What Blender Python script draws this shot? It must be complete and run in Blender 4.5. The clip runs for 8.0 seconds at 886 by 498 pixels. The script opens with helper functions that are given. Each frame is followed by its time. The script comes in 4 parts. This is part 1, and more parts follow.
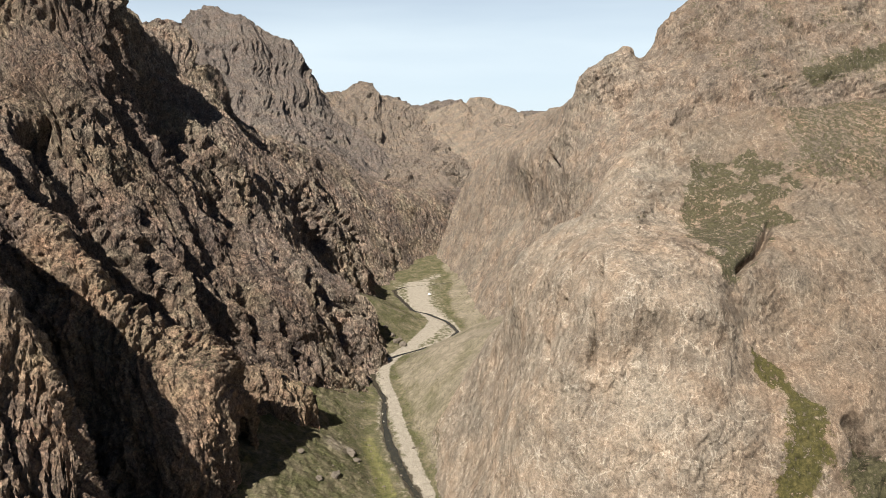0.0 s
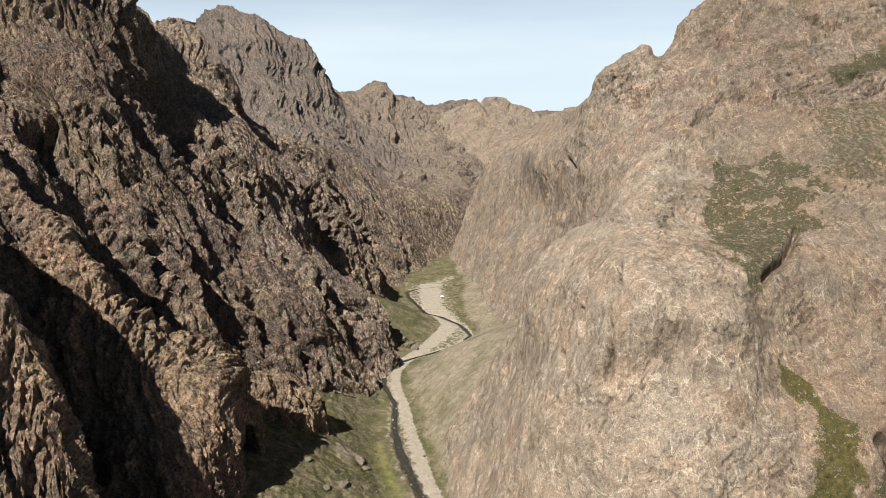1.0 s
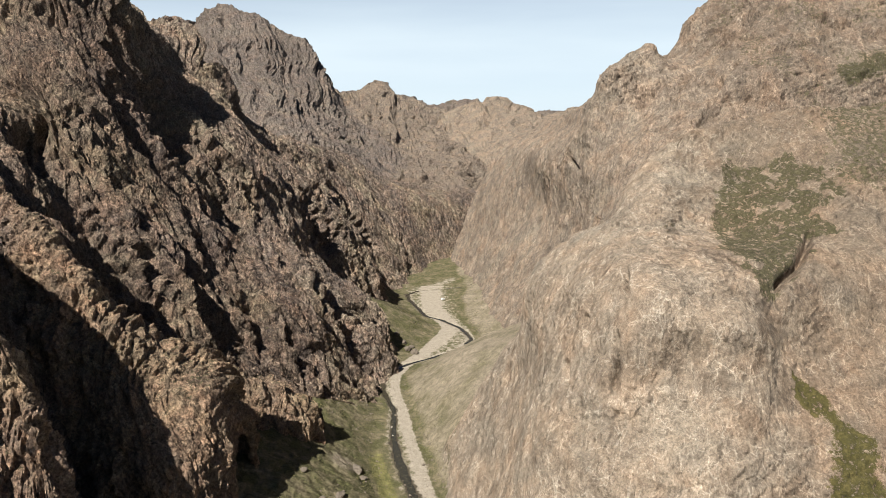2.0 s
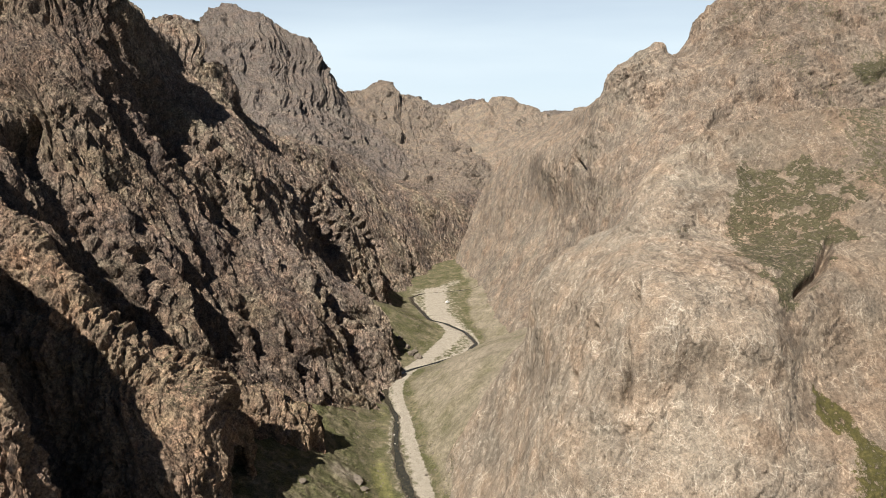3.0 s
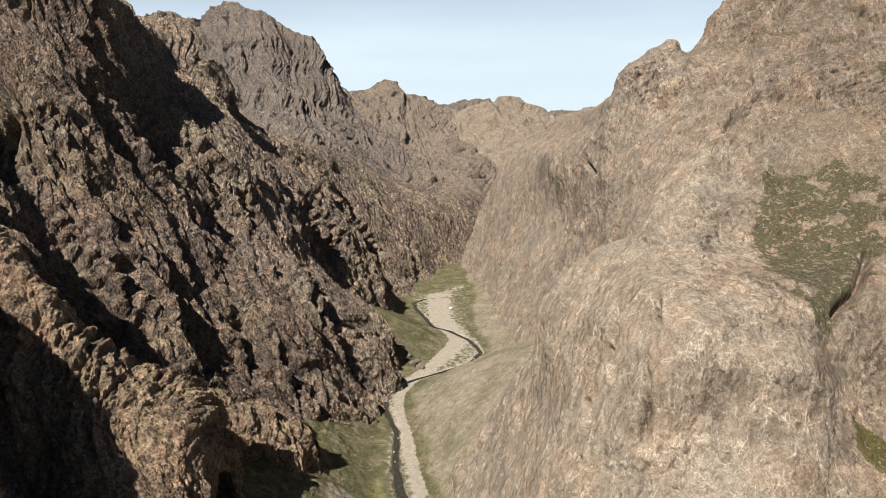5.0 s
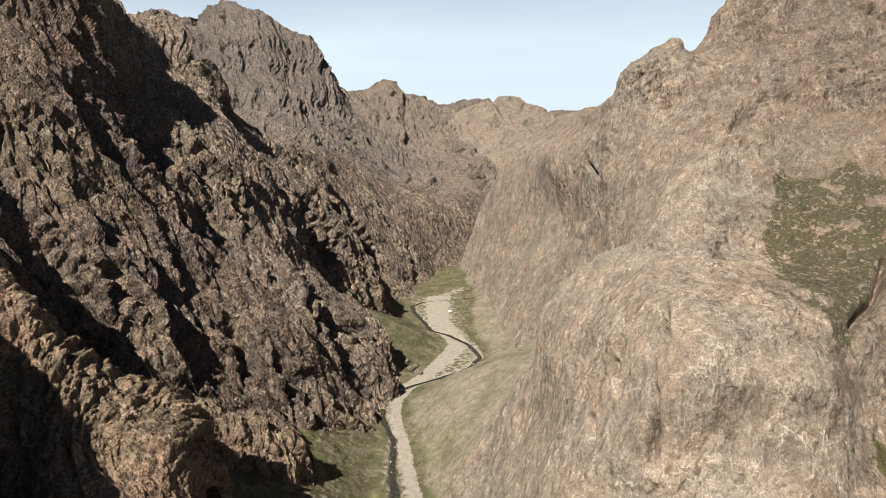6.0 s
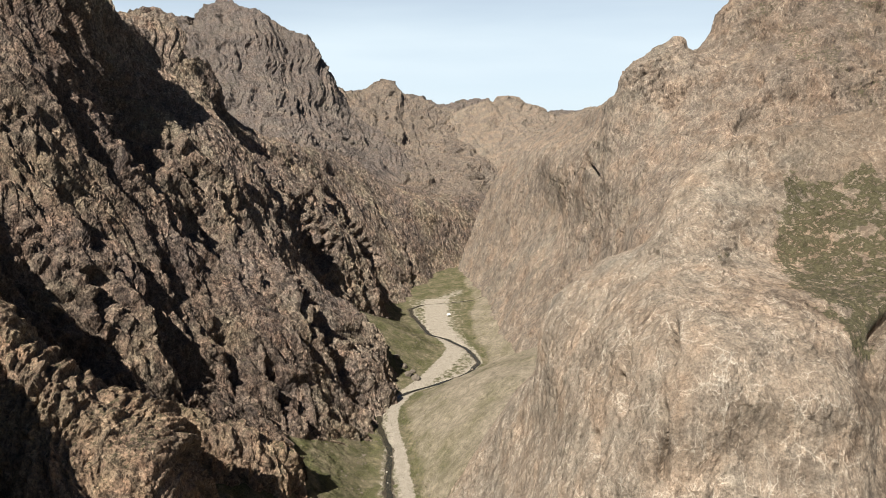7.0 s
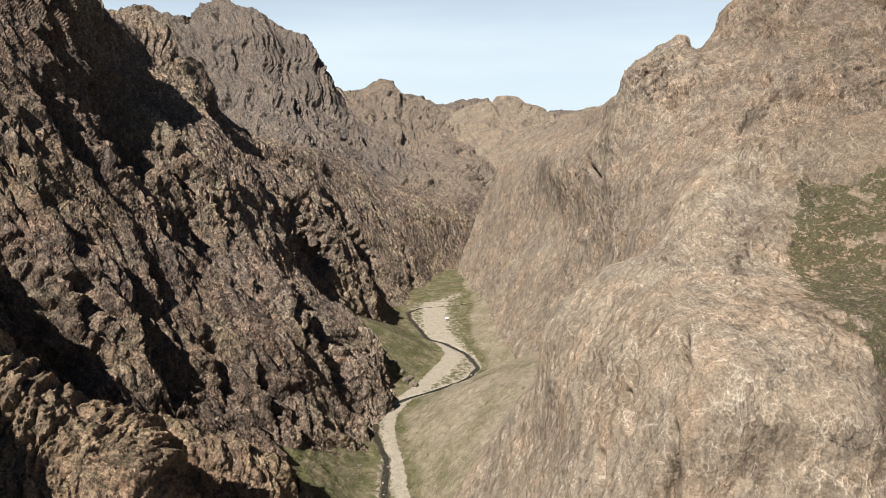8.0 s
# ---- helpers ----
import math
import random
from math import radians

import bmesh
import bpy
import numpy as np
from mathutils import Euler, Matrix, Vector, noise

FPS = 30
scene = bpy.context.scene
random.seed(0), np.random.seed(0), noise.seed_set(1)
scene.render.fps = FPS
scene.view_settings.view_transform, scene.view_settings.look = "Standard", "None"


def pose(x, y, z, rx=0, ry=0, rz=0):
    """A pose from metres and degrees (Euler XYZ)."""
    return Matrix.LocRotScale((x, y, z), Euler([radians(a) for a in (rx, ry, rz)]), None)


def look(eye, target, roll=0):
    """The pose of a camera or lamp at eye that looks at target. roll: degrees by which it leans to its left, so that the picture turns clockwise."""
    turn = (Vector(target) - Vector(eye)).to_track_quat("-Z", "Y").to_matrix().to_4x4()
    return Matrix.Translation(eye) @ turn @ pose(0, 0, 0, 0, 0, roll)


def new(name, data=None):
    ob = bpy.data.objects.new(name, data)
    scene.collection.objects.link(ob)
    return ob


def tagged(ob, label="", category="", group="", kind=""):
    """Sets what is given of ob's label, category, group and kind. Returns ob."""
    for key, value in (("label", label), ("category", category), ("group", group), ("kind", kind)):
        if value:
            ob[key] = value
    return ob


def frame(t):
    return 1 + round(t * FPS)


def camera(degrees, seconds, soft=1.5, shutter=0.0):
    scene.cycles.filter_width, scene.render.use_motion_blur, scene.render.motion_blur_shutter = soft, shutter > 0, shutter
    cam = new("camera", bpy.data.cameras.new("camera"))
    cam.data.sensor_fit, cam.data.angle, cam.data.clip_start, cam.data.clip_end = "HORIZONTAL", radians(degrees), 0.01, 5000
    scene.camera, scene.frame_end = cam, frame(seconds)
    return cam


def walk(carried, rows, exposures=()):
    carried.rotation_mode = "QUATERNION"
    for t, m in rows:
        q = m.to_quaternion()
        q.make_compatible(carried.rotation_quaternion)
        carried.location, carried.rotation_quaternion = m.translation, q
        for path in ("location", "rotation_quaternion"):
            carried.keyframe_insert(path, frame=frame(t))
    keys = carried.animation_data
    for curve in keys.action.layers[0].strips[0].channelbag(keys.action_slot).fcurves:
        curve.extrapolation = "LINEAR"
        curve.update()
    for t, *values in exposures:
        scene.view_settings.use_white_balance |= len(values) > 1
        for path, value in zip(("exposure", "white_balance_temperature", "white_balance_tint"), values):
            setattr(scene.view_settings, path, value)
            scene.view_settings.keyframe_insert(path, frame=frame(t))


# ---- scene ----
cam = camera(67.2, 8.0, soft=0.85)
METRES, EYE, TILT, LEAN, TURN = 100.0, 235.0, -12.3, 0.0, 0.0
ROWS = [
    (0.0, 0.0, 0.0, 0.0, 0.0, 0.0, -0.0),
    (0.5, 0.005, 0.0548, 0.0114, 0.7, -0.0, -0.17),
    (1.0, 0.0116, 0.1153, 0.0245, 1.21, -0.03, -0.28),
    (1.5, 0.017, 0.1723, 0.0372, 1.27, -0.05, -0.32),
    (3.0, 0.0282, 0.3538, 0.077, 1.83, -0.06, -0.46),
    (3.5, 0.0323, 0.4123, 0.0895, 2.07, -0.07, -0.52),
    (4.0, 0.0354, 0.4759, 0.1032, 2.19, -0.08, -0.55),
    (4.5, 0.0384, 0.5351, 0.1165, 2.33, -0.08, -0.57),
    (6.0, 0.0488, 0.7239, 0.158, 2.32, -0.09, -0.56),
    (6.5, 0.0515, 0.784, 0.1711, 2.29, -0.09, -0.55),
    (7.0, 0.0543, 0.8491, 0.1851, 2.26, -0.1, -0.55),
    (7.5, 0.0569, 0.9095, 0.1983, 2.23, -0.1, -0.55),
    (8.0, 0.0597, 0.9752, 0.2125, 2.21, -0.1, -0.53),
]
walk(cam, [(t, pose(0, 0, EYE, TILT, LEAN, TURN) @ pose(METRES * x, METRES * y, METRES * z, 90 + pitch, roll, yaw)) for t, x, y, z, yaw, pitch, roll in ROWS], ((0.0, 1.3), (8.0, 1.3)))

# ---- world, sun ----
SUN_DIR = Vector((-0.30, -0.585, 0.755)).normalized()
world = bpy.data.worlds.new("world")
scene.world = world
world.use_nodes = True
wn, wl = world.node_tree.nodes, world.node_tree.links
sky = wn.new("ShaderNodeTexSky")
sky.sky_type = "NISHITA"
sky.sun_disc = False
sky.sun_elevation = math.asin(SUN_DIR.z)
sky.sun_rotation = math.atan2(SUN_DIR.x, SUN_DIR.y)
sky.altitude = 2200.0
sky.dust_density = 0.3
sky.air_density = 0.6
# thin high haze, drawn out along the horizon
wtc = wn.new("ShaderNodeTexCoord")
wmap = wn.new("ShaderNodeMapping")
wmap.inputs["Scale"].default_value = (1.2, 1.2, 9.0)
wnoise = wn.new("ShaderNodeTexNoise")
wnoise.inputs["Scale"].default_value = 1.6
wnoise.inputs["Detail"].default_value = 6.0
wramp = wn.new("ShaderNodeValToRGB")
wramp.color_ramp.elements[0].position, wramp.color_ramp.elements[1].position = 0.36, 0.62
wramp.color_ramp.elements[0].color, wramp.color_ramp.elements[1].color = (0.84, 0.84, 0.84, 1), (1.0, 1.0, 1.0, 1)
wmix = wn.new("ShaderNodeMixRGB")
wmix.inputs[2].default_value = (9.2, 10.7, 11.7, 1)
wl.new(wtc.outputs["Generated"], wmap.inputs["Vector"])
wl.new(wmap.outputs["Vector"], wnoise.inputs["Vector"])
wl.new(wnoise.outputs["Fac"], wramp.inputs["Fac"])
wsep = wn.new("ShaderNodeSeparateXYZ")
wlow = wn.new("ShaderNodeMapRange")
wlow.inputs["From Min"].default_value, wlow.inputs["From Max"].default_value = 0.08, 0.32
wlow.inputs["To Min"].default_value, wlow.inputs["To Max"].default_value = 1.0, 0.0
wfac = wn.new("ShaderNodeMath")
wfac.operation = "MULTIPLY"
wl.new(wtc.outputs["Generated"], wsep.inputs[0])
wl.new(wsep.outputs["Z"], wlow.inputs["Value"])
wl.new(wramp.outputs["Color"], wfac.inputs[0])
wl.new(wlow.outputs["Result"], wfac.inputs[1])
wl.new(wfac.outputs["Value"], wmix.inputs[0])
wl.new(sky.outputs["Color"], wmix.inputs[1])
bg = wn["Background"]
bg.inputs["Strength"].default_value = 0.035
wl.new(wmix.outputs["Color"], bg.inputs["Color"])

sun = new("sun", bpy.data.lights.new("sun", "SUN"))
sun.data.energy, sun.data.angle, sun.data.color = 5.0, radians(0.53), (1.0, 0.94, 0.85)
sun.matrix_world = look(tuple(SUN_DIR * 900), (0, 0, 0))


# ---- noise on arrays ----
GRADS = np.random.RandomState(5).normal(size=(256, 3))
GRADS = (GRADS / np.linalg.norm(GRADS, axis=1)[:, None]).astype(np.float32)


def hashed(ix, iy, iz, seed):
    u = np.uint32
    h = ix.astype(u) * u(374761393) + iy.astype(u) * u(668265263) + iz.astype(u) * u(2147483647) + u((seed * 974634777) & 0xFFFFFFFF)
    h = (h ^ (h >> u(13))) * u(1274126177)
    h = (h ^ (h >> u(16))) * u(2246822519)
    return h ^ (h >> u(15))


def perlin(x, y, z, seed=0):
    x, y, z = (np.asarray(c, dtype=np.float32) for c in (x, y, z))
    ix, iy, iz = (np.floor(c).astype(np.int32) for c in (x, y, z))
    fx, fy, fz = x - ix, y - iy, z - iz
    sx, sy, sz = (f * f * f * (f * (f * 6 - 15) + 10) for f in (fx, fy, fz))
    total = 0.0
    for a in (0, 1):
        wx = sx if a else 1 - sx
        for b in (0, 1):
            wy = sy if b else 1 - sy
            for c in (0, 1):
                wz = sz if c else 1 - sz
                g = GRADS[hashed(ix + a, iy + b, iz + c, seed) & np.uint32(255)]
                total = total + wx * wy * wz * (g[..., 0] * (fx - a) + g[..., 1] * (fy - b) + g[..., 2] * (fz - c))
    return total * 1.5


def fbm(x, y, z, octaves=4, seed=0):
    total, amp = 0.0, 1.0
    for o in range(octaves):
        f = 2.03 ** o
        total = total + amp * perlin(x * f, y * f, z * f, seed + o)
        amp *= 0.5
    return total


def blocks(a, b, seed=0):
    """Broken faces: cells of rock, each with its own tilt and step. About -0.5 to 0.5."""
    a, b = np.asarray(a, dtype=np.float32), np.asarray(b, dtype=np.float32)
    ia, ib = np.floor(a).astype(np.int32), np.floor(b).astype(np.int32)
    best = np.full(a.shape, 9.0)
    second = np.full(a.shape, 9.0)
    value = np.zeros(a.shape)
    for da in (-1, 0, 1):
        for db in (-1, 0, 1):
            h = hashed(ia + da, ib + db, ia * 0, seed)
            r = [((h >> np.uint32(k)) & np.uint32(255)).astype(np.float32) / np.float32(255) for k in (0, 8, 16, 20, 12)]
            ca, cb = ia + da + r[0], ib + db + r[1]
            d = (a - ca) ** 2 + (b - cb) ** 2
            face = r[2] - 0.5 + ((a - ca) * (2 * r[3] - 1) + (b - cb) * (2 * r[4] - 1)) * 0.6
            near = d < best
            second = np.where(near, best, np.minimum(second, d))
            value = np.where(near, face, value)
            best = np.where(near, d, best)
    crack = np.clip((np.sqrt(second) - np.sqrt(best)) * 5.0, 0, 1)
    return value - 0.35 * (1 - crack)


def smooth(x, a, b):
    t = np.clip((x - a) / (b - a), 0, 1)
    return t * t * (3 - 2 * t)


# ---- materials ----
def nodes_of(name):
    m = bpy.data.materials.new(name)
    m.use_nodes = True
    return m, m.node_tree.nodes, m.node_tree.links, m.node_tree.nodes["Principled BSDF"]


def tex_noise(n, l, vector, scale, detail=6.0, rough=0.6):
    t = n.new("ShaderNodeTexNoise")
    t.inputs["Scale"].default_value, t.inputs["Detail"].default_value, t.inputs["Roughness"].default_value = scale, detail, rough
    l.new(vector, t.inputs["Vector"])
    return t.outputs["Fac"]


def ramp(n, l, fac, stops):
    r = n.new("ShaderNodeValToRGB")
    while len(r.color_ramp.elements) < len(stops):
        r.color_ramp.elements.new(0.5)
    for e, (p, c) in zip(r.color_ramp.elements, stops):
        e.position, e.color = p, (*c, 1)
    l.new(fac, r.inputs["Fac"])
    return r.outputs["Color"]


def mix(n, l, fac, a, b, kind="MIX"):
    m = n.new("ShaderNodeMixRGB")
    m.blend_type = kind
    for slot, v in ((0, fac), (1, a), (2, b)):
        if isinstance(v, (int, float)):
            m.inputs[slot].default_value = v
        elif isinstance(v, tuple):
            m.inputs[slot].default_value = (*v, 1)
        else:
            l.new(v, m.inputs[slot])
    return m.outputs["Color"]


def value_of(n, l, kind, a, b=0.0):
    m = n.new("ShaderNodeMath")
    m.operation = kind
    for slot, v in ((0, a), (1, b)):
        if isinstance(v, (int, float)):
            m.inputs[slot].default_value = v
        else:
            l.new(v, m.inputs[slot])
    return m.outputs["Value"]


def attribute(n, name):
    a = n.new("ShaderNodeAttribute")
    a.attribute_name = name
    return a.outputs["Fac"]


def facets(n, l, vector, scale):
    """Tilted broken faces: their height in metres, and a value of their own for each."""
    v = n.new("ShaderNodeTexVoronoi")
    v.inputs["Scale"].default_value = scale
    l.new(vector, v.inputs["Vector"])
    off = n.new("ShaderNodeVectorMath")
    off.operation = "SUBTRACT"
    l.new(vector, off.inputs[0])
    l.new(v.outputs["Position"], off.inputs[1])
    tilt = n.new("ShaderNodeVectorMath")
    tilt.operation = "SUBTRACT"
    l.new(v.outputs["Color"], tilt.inputs[0])
    tilt.inputs[1].default_value = (0.5, 0.5, 0.5)
    dot = n.new("ShaderNodeVectorMath")
    dot.operation = "DOT_PRODUCT"
    l.new(off.outputs["Vector"], dot.inputs[0])
    l.new(tilt.outputs["Vector"], dot.inputs[1])
    sep = n.new("ShaderNodeSeparateColor")
    l.new(v.outputs["Color"], sep.inputs[0])
    return dot.outputs["Value"], sep.outputs[0]


def rock_material(name, tones, warm, pale, streak=0.5, bump=1.0, veins=0.0, speckle=1.0, draw=0.35, grit=0.8, contrast=1.0, blotch=0.8, lined=0.7):
    """Weathered rock: tones by outcrop, warm and pale stains, streaks down the fall of the slope, pale veins, broken faces, grass where the surface carries it."""
    m, n, l, p = nodes_of(name)
    geo = n.new("ShaderNodeNewGeometry").outputs["Position"]
    fall = n.new("ShaderNodeMapping")
    fall.inputs["Scale"].default_value = (1.0, 1.0, draw)
    l.new(geo, fall.inputs["Vector"])
    noise_rgb = n.new("ShaderNodeTexNoise")
    noise_rgb.inputs["Scale"].default_value, noise_rgb.inputs["Detail"].default_value = 0.07, 6
    l.new(geo, noise_rgb.inputs["Vector"])
    shift = n.new("ShaderNodeMixRGB")
    shift.blend_type = "ADD"
    shift.inputs[0].default_value = 1.0
    spread_rgb = n.new("ShaderNodeVectorMath")
    spread_rgb.operation = "SCALE"
    spread_rgb.inputs["Scale"].default_value = 9.0
    l.new(noise_rgb.outputs["Color"], spread_rgb.inputs[0])
    l.new(fall.outputs["Vector"], shift.inputs[1])
    l.new(spread_rgb.outputs["Vector"], shift.inputs[2])
    warped = shift.outputs["Color"]
    big = tex_noise(n, l, geo, 0.02, 5, 0.6)
    mid = tex_noise(n, l, geo, 0.13, 8, 0.75)
    fine = tex_noise(n, l, geo, grit, 8, 0.8)
    lines = tex_noise(n, l, warped, 0.30, 10, 0.78)
    coarse, tone_a = facets(n, l, warped, 0.45)
    small, tone_b = facets(n, l, warped, 1.5)
    base = ramp(n, l, big, ((0.36, tones[0]), (0.5, tones[1]), (0.64, tones[2])))
    base = mix(n, l, ramp(n, l, mid, ((0.42, (0, 0, 0)), (0.66, (blotch,) * 3))), base, warm)
    base = mix(n, l, value_of(n, l, "MULTIPLY", ramp(n, l, lines, ((0.48, (0, 0, 0)), (0.66, (1,) * 3))), streak), base, pale)
    if veins:
        light = tuple(1.15 * c for c in pale)
        for size, width, cutoff in ((0.07, 0.02, 0.45), (0.2, 0.035, 0.45), (0.5, 0.06, 0.5)):
            cell = n.new("ShaderNodeTexVoronoi")
            cell.feature = "DISTANCE_TO_EDGE"
            cell.inputs["Scale"].default_value = size
            l.new(warped, cell.inputs["Vector"])
            band = ramp(n, l, cell.outputs["Distance"], ((0.0, (veins,) * 3), (width, (0, 0, 0))))
            base = mix(n, l, value_of(n, l, "MULTIPLY", band, ramp(n, l, mid, ((cutoff, (0, 0, 0)), (cutoff + 0.1, (1,) * 3)))), base, light)
    c = 0.28 * contrast
    base = mix(n, l, 1.0, base, ramp(n, l, tone_a, ((0.1, (1 - c,) * 3), (0.9, (1 + c, 1 + c, 1 + 0.9 * c)))), "MULTIPLY")
    base = mix(n, l, 1.0, base, ramp(n, l, tone_b, ((0.1, (1 - c,) * 3), (0.9, (1 + c,) * 3))), "MULTIPLY")
    base = mix(n, l, speckle, base, ramp(n, l, fine, ((0.36, (0.35,) * 3), (0.48, (0.95,) * 3), (0.62, (1.6,) * 3))), "MULTIPLY")
    patch = tex_noise(n, l, geo, 0.045, 5, 0.65)
    base = mix(n, l, 1.0, base, ramp(n, l, patch, ((0.36, (0.82, 0.84, 0.86)), (0.5, (1.0, 1.0, 1.0)), (0.64, (1.16, 1.09, 1.04)))), "MULTIPLY")
    base = mix(n, l, lined, base, ramp(n, l, lines, ((0.32, (0.5,) * 3), (0.5, (1.05,) * 3))), "MULTIPLY")
    base = mix(n, l, attribute(n, "brown"), base, (0.64, 0.60, 0.57), "MULTIPLY")
    # slightly greyer rock, brightened by about 1.3 to paint in stronger sunlight
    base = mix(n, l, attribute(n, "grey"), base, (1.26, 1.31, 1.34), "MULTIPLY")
    grass = attribute(n, "grass")
    tuft = tex_noise(n, l, geo, 0.42, 7, 0.75)
    green = ramp(n, l, tuft, ((0.35, (0.013, 0.014, 0.006)), (0.5, (0.030, 0.030, 0.012)), (0.64, (0.085, 0.074, 0.042))))
    cover = ramp(n, l, value_of(n, l, "ADD", grass, value_of(n, l, "MULTIPLY", value_of(n, l, "SUBTRACT", tuft, 0.5), 2.8)), ((0.44, (0, 0, 0)), (0.60, (0.92,) * 3)))
    base = mix(n, l, cover, base, green)
    olive = ramp(n, l, tuft, ((0.35, (0.020, 0.020, 0.006)), (0.5, (0.040, 0.037, 0.009)), (0.66, (0.085, 0.07, 0.025))))
    mossy = ramp(n, l, value_of(n, l, "ADD", attribute(n, "moss"), value_of(n, l, "MULTIPLY", value_of(n, l, "SUBTRACT", tuft, 0.5), 2.0)), ((0.42, (0, 0, 0)), (0.56, (0.95,) * 3)))
    base = mix(n, l, mossy, base, olive)
    l.new(base, p.inputs["Base Color"])
    p.inputs["Roughness"].default_value = 0.92
    p.inputs["Specular IOR Level"].default_value = 0.2
    height = value_of(n, l, "ADD", value_of(n, l, "MULTIPLY", fine, 0.7), value_of(n, l, "MULTIPLY", coarse, 1.1))
    height = value_of(n, l, "ADD", height, value_of(n, l, "MULTIPLY", small, 1.3))
    height = value_of(n, l, "ADD", height, value_of(n, l, "MULTIPLY", lines, 0.8))
    b = n.new("ShaderNodeBump")
    b.inputs["Strength"].default_value, b.inputs["Distance"].default_value = 1.0, bump
    l.new(height, b.inputs["Height"])
    l.new(b.outputs["Normal"], p.inputs["Normal"])
    return m


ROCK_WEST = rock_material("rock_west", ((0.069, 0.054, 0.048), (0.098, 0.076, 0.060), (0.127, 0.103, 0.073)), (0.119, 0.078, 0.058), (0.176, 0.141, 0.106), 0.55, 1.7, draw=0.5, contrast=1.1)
ROCK_SPUR = rock_material("rock_spur", ((0.104, 0.078, 0.064), (0.149, 0.111, 0.078), (0.193, 0.149, 0.097)), (0.180, 0.113, 0.077), (0.267, 0.204, 0.140), 0.55, 1.7, draw=0.7, contrast=0.8)
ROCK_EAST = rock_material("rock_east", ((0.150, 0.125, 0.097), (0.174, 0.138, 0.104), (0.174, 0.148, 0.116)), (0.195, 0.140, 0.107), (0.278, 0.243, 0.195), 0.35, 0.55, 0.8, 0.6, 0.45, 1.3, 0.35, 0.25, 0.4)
ROCK_EAST_HIGH = rock_material("rock_east_high", ((0.133, 0.109, 0.086), (0.153, 0.122, 0.095), (0.160, 0.135, 0.106)), (0.170, 0.122, 0.095), (0.238, 0.205, 0.164), 0.4, 0.8, 0.7, 0.75, 0.35, 1.2, 0.7, 0.45, 0.5)
ROCK_FAR = rock_material("rock_far", ((0.081, 0.069, 0.064), (0.104, 0.087, 0.077), (0.121, 0.104, 0.088)), (0.116, 0.089, 0.072), (0.162, 0.142, 0.121), 0.5, 1.1, draw=0.5, contrast=0.8)
ROCK_HEAD = rock_material("rock_head", ((0.114, 0.093, 0.078), (0.133, 0.109, 0.087), (0.152, 0.125, 0.101)), (0.144, 0.109, 0.084), (0.198, 0.169, 0.138), 0.5, 1.1, draw=0.5, contrast=0.7)


def ground_material():
    m, n, l, p = nodes_of("valley_ground")
    geo = n.new("ShaderNodeNewGeometry").outputs["Position"]
    big = tex_noise(n, l, geo, 0.03, 5, 0.6)
    mid = tex_noise(n, l, geo, 0.22, 7, 0.7)
    fine = tex_noise(n, l, geo, 1.3, 6, 0.75)
    grass = ramp(n, l, mid, ((0.33, (0.048, 0.044, 0.025)), (0.5, (0.103, 0.090, 0.055)), (0.68, (0.177, 0.147, 0.100))))
    grass = mix(n, l, ramp(n, l, tex_noise(n, l, geo, 0.07, 6, 0.7), ((0.42, (1, 1, 1)), (0.58, (0, 0, 0)))), grass, ramp(n, l, fine, ((0.35, (0.029, 0.031, 0.014)), (0.65, (0.082, 0.079, 0.035)))))
    scree = ramp(n, l, mid, ((0.35, (0.115, 0.098, 0.072)), (0.65, (0.201, 0.171, 0.129))))
    lush = ramp(n, l, mid, ((0.35, (0.057, 0.058, 0.022)), (0.65, (0.143, 0.133, 0.054))))
    gravel = ramp(n, l, mid, ((0.3, (0.174, 0.154, 0.123)), (0.7, (0.265, 0.236, 0.192))))
    base = mix(n, l, ramp(n, l, value_of(n, l, "ADD", attribute(n, "scree"), value_of(n, l, "SUBTRACT", big, 0.5)), ((0.35, (0, 0, 0)), (0.7, (1,) * 3))), grass, scree)
    base = mix(n, l, ramp(n, l, value_of(n, l, "ADD", attribute(n, "lush"), value_of(n, l, "SUBTRACT", mid, 0.5)), ((0.4, (0, 0, 0)), (0.7, (1,) * 3))), base, lush)
    base = mix(n, l, ramp(n, l, value_of(n, l, "ADD", attribute(n, "gravel"), value_of(n, l, "MULTIPLY", value_of(n, l, "SUBTRACT", mid, 0.5), 1.3)), ((0.4, (0, 0, 0)), (0.6, (1,) * 3))), base, gravel)
    mud = ramp(n, l, mid, ((0.35, (0.024, 0.020, 0.014)), (0.65, (0.058, 0.048, 0.034))))
    base = mix(n, l, ramp(n, l, value_of(n, l, "ADD", attribute(n, "wet"), value_of(n, l, "MULTIPLY", value_of(n, l, "SUBTRACT", mid, 0.5), 1.6)), ((0.5, (0, 0, 0)), (0.66, (1,) * 3))), base, mud)
    base = mix(n, l, 0.8, base, ramp(n, l, fine, ((0.32, (0.38,) * 3), (0.5, (1.05,) * 3), (0.68, (1.65,) * 3))), "MULTIPLY")
    l.new(base, p.inputs["Base Color"])
    p.inputs["Roughness"].default_value = 0.95
    p.inputs["Specular IOR Level"].default_value = 0.15
    b = n.new("ShaderNodeBump")
    b.inputs["Strength"].default_value, b.inputs["Distance"].default_value = 0.9, 0.7
    l.new(value_of(n, l, "ADD", fine, mid), b.inputs["Height"])
    l.new(b.outputs["Normal"], p.inputs["Normal"])
    return m


GROUND = ground_material()


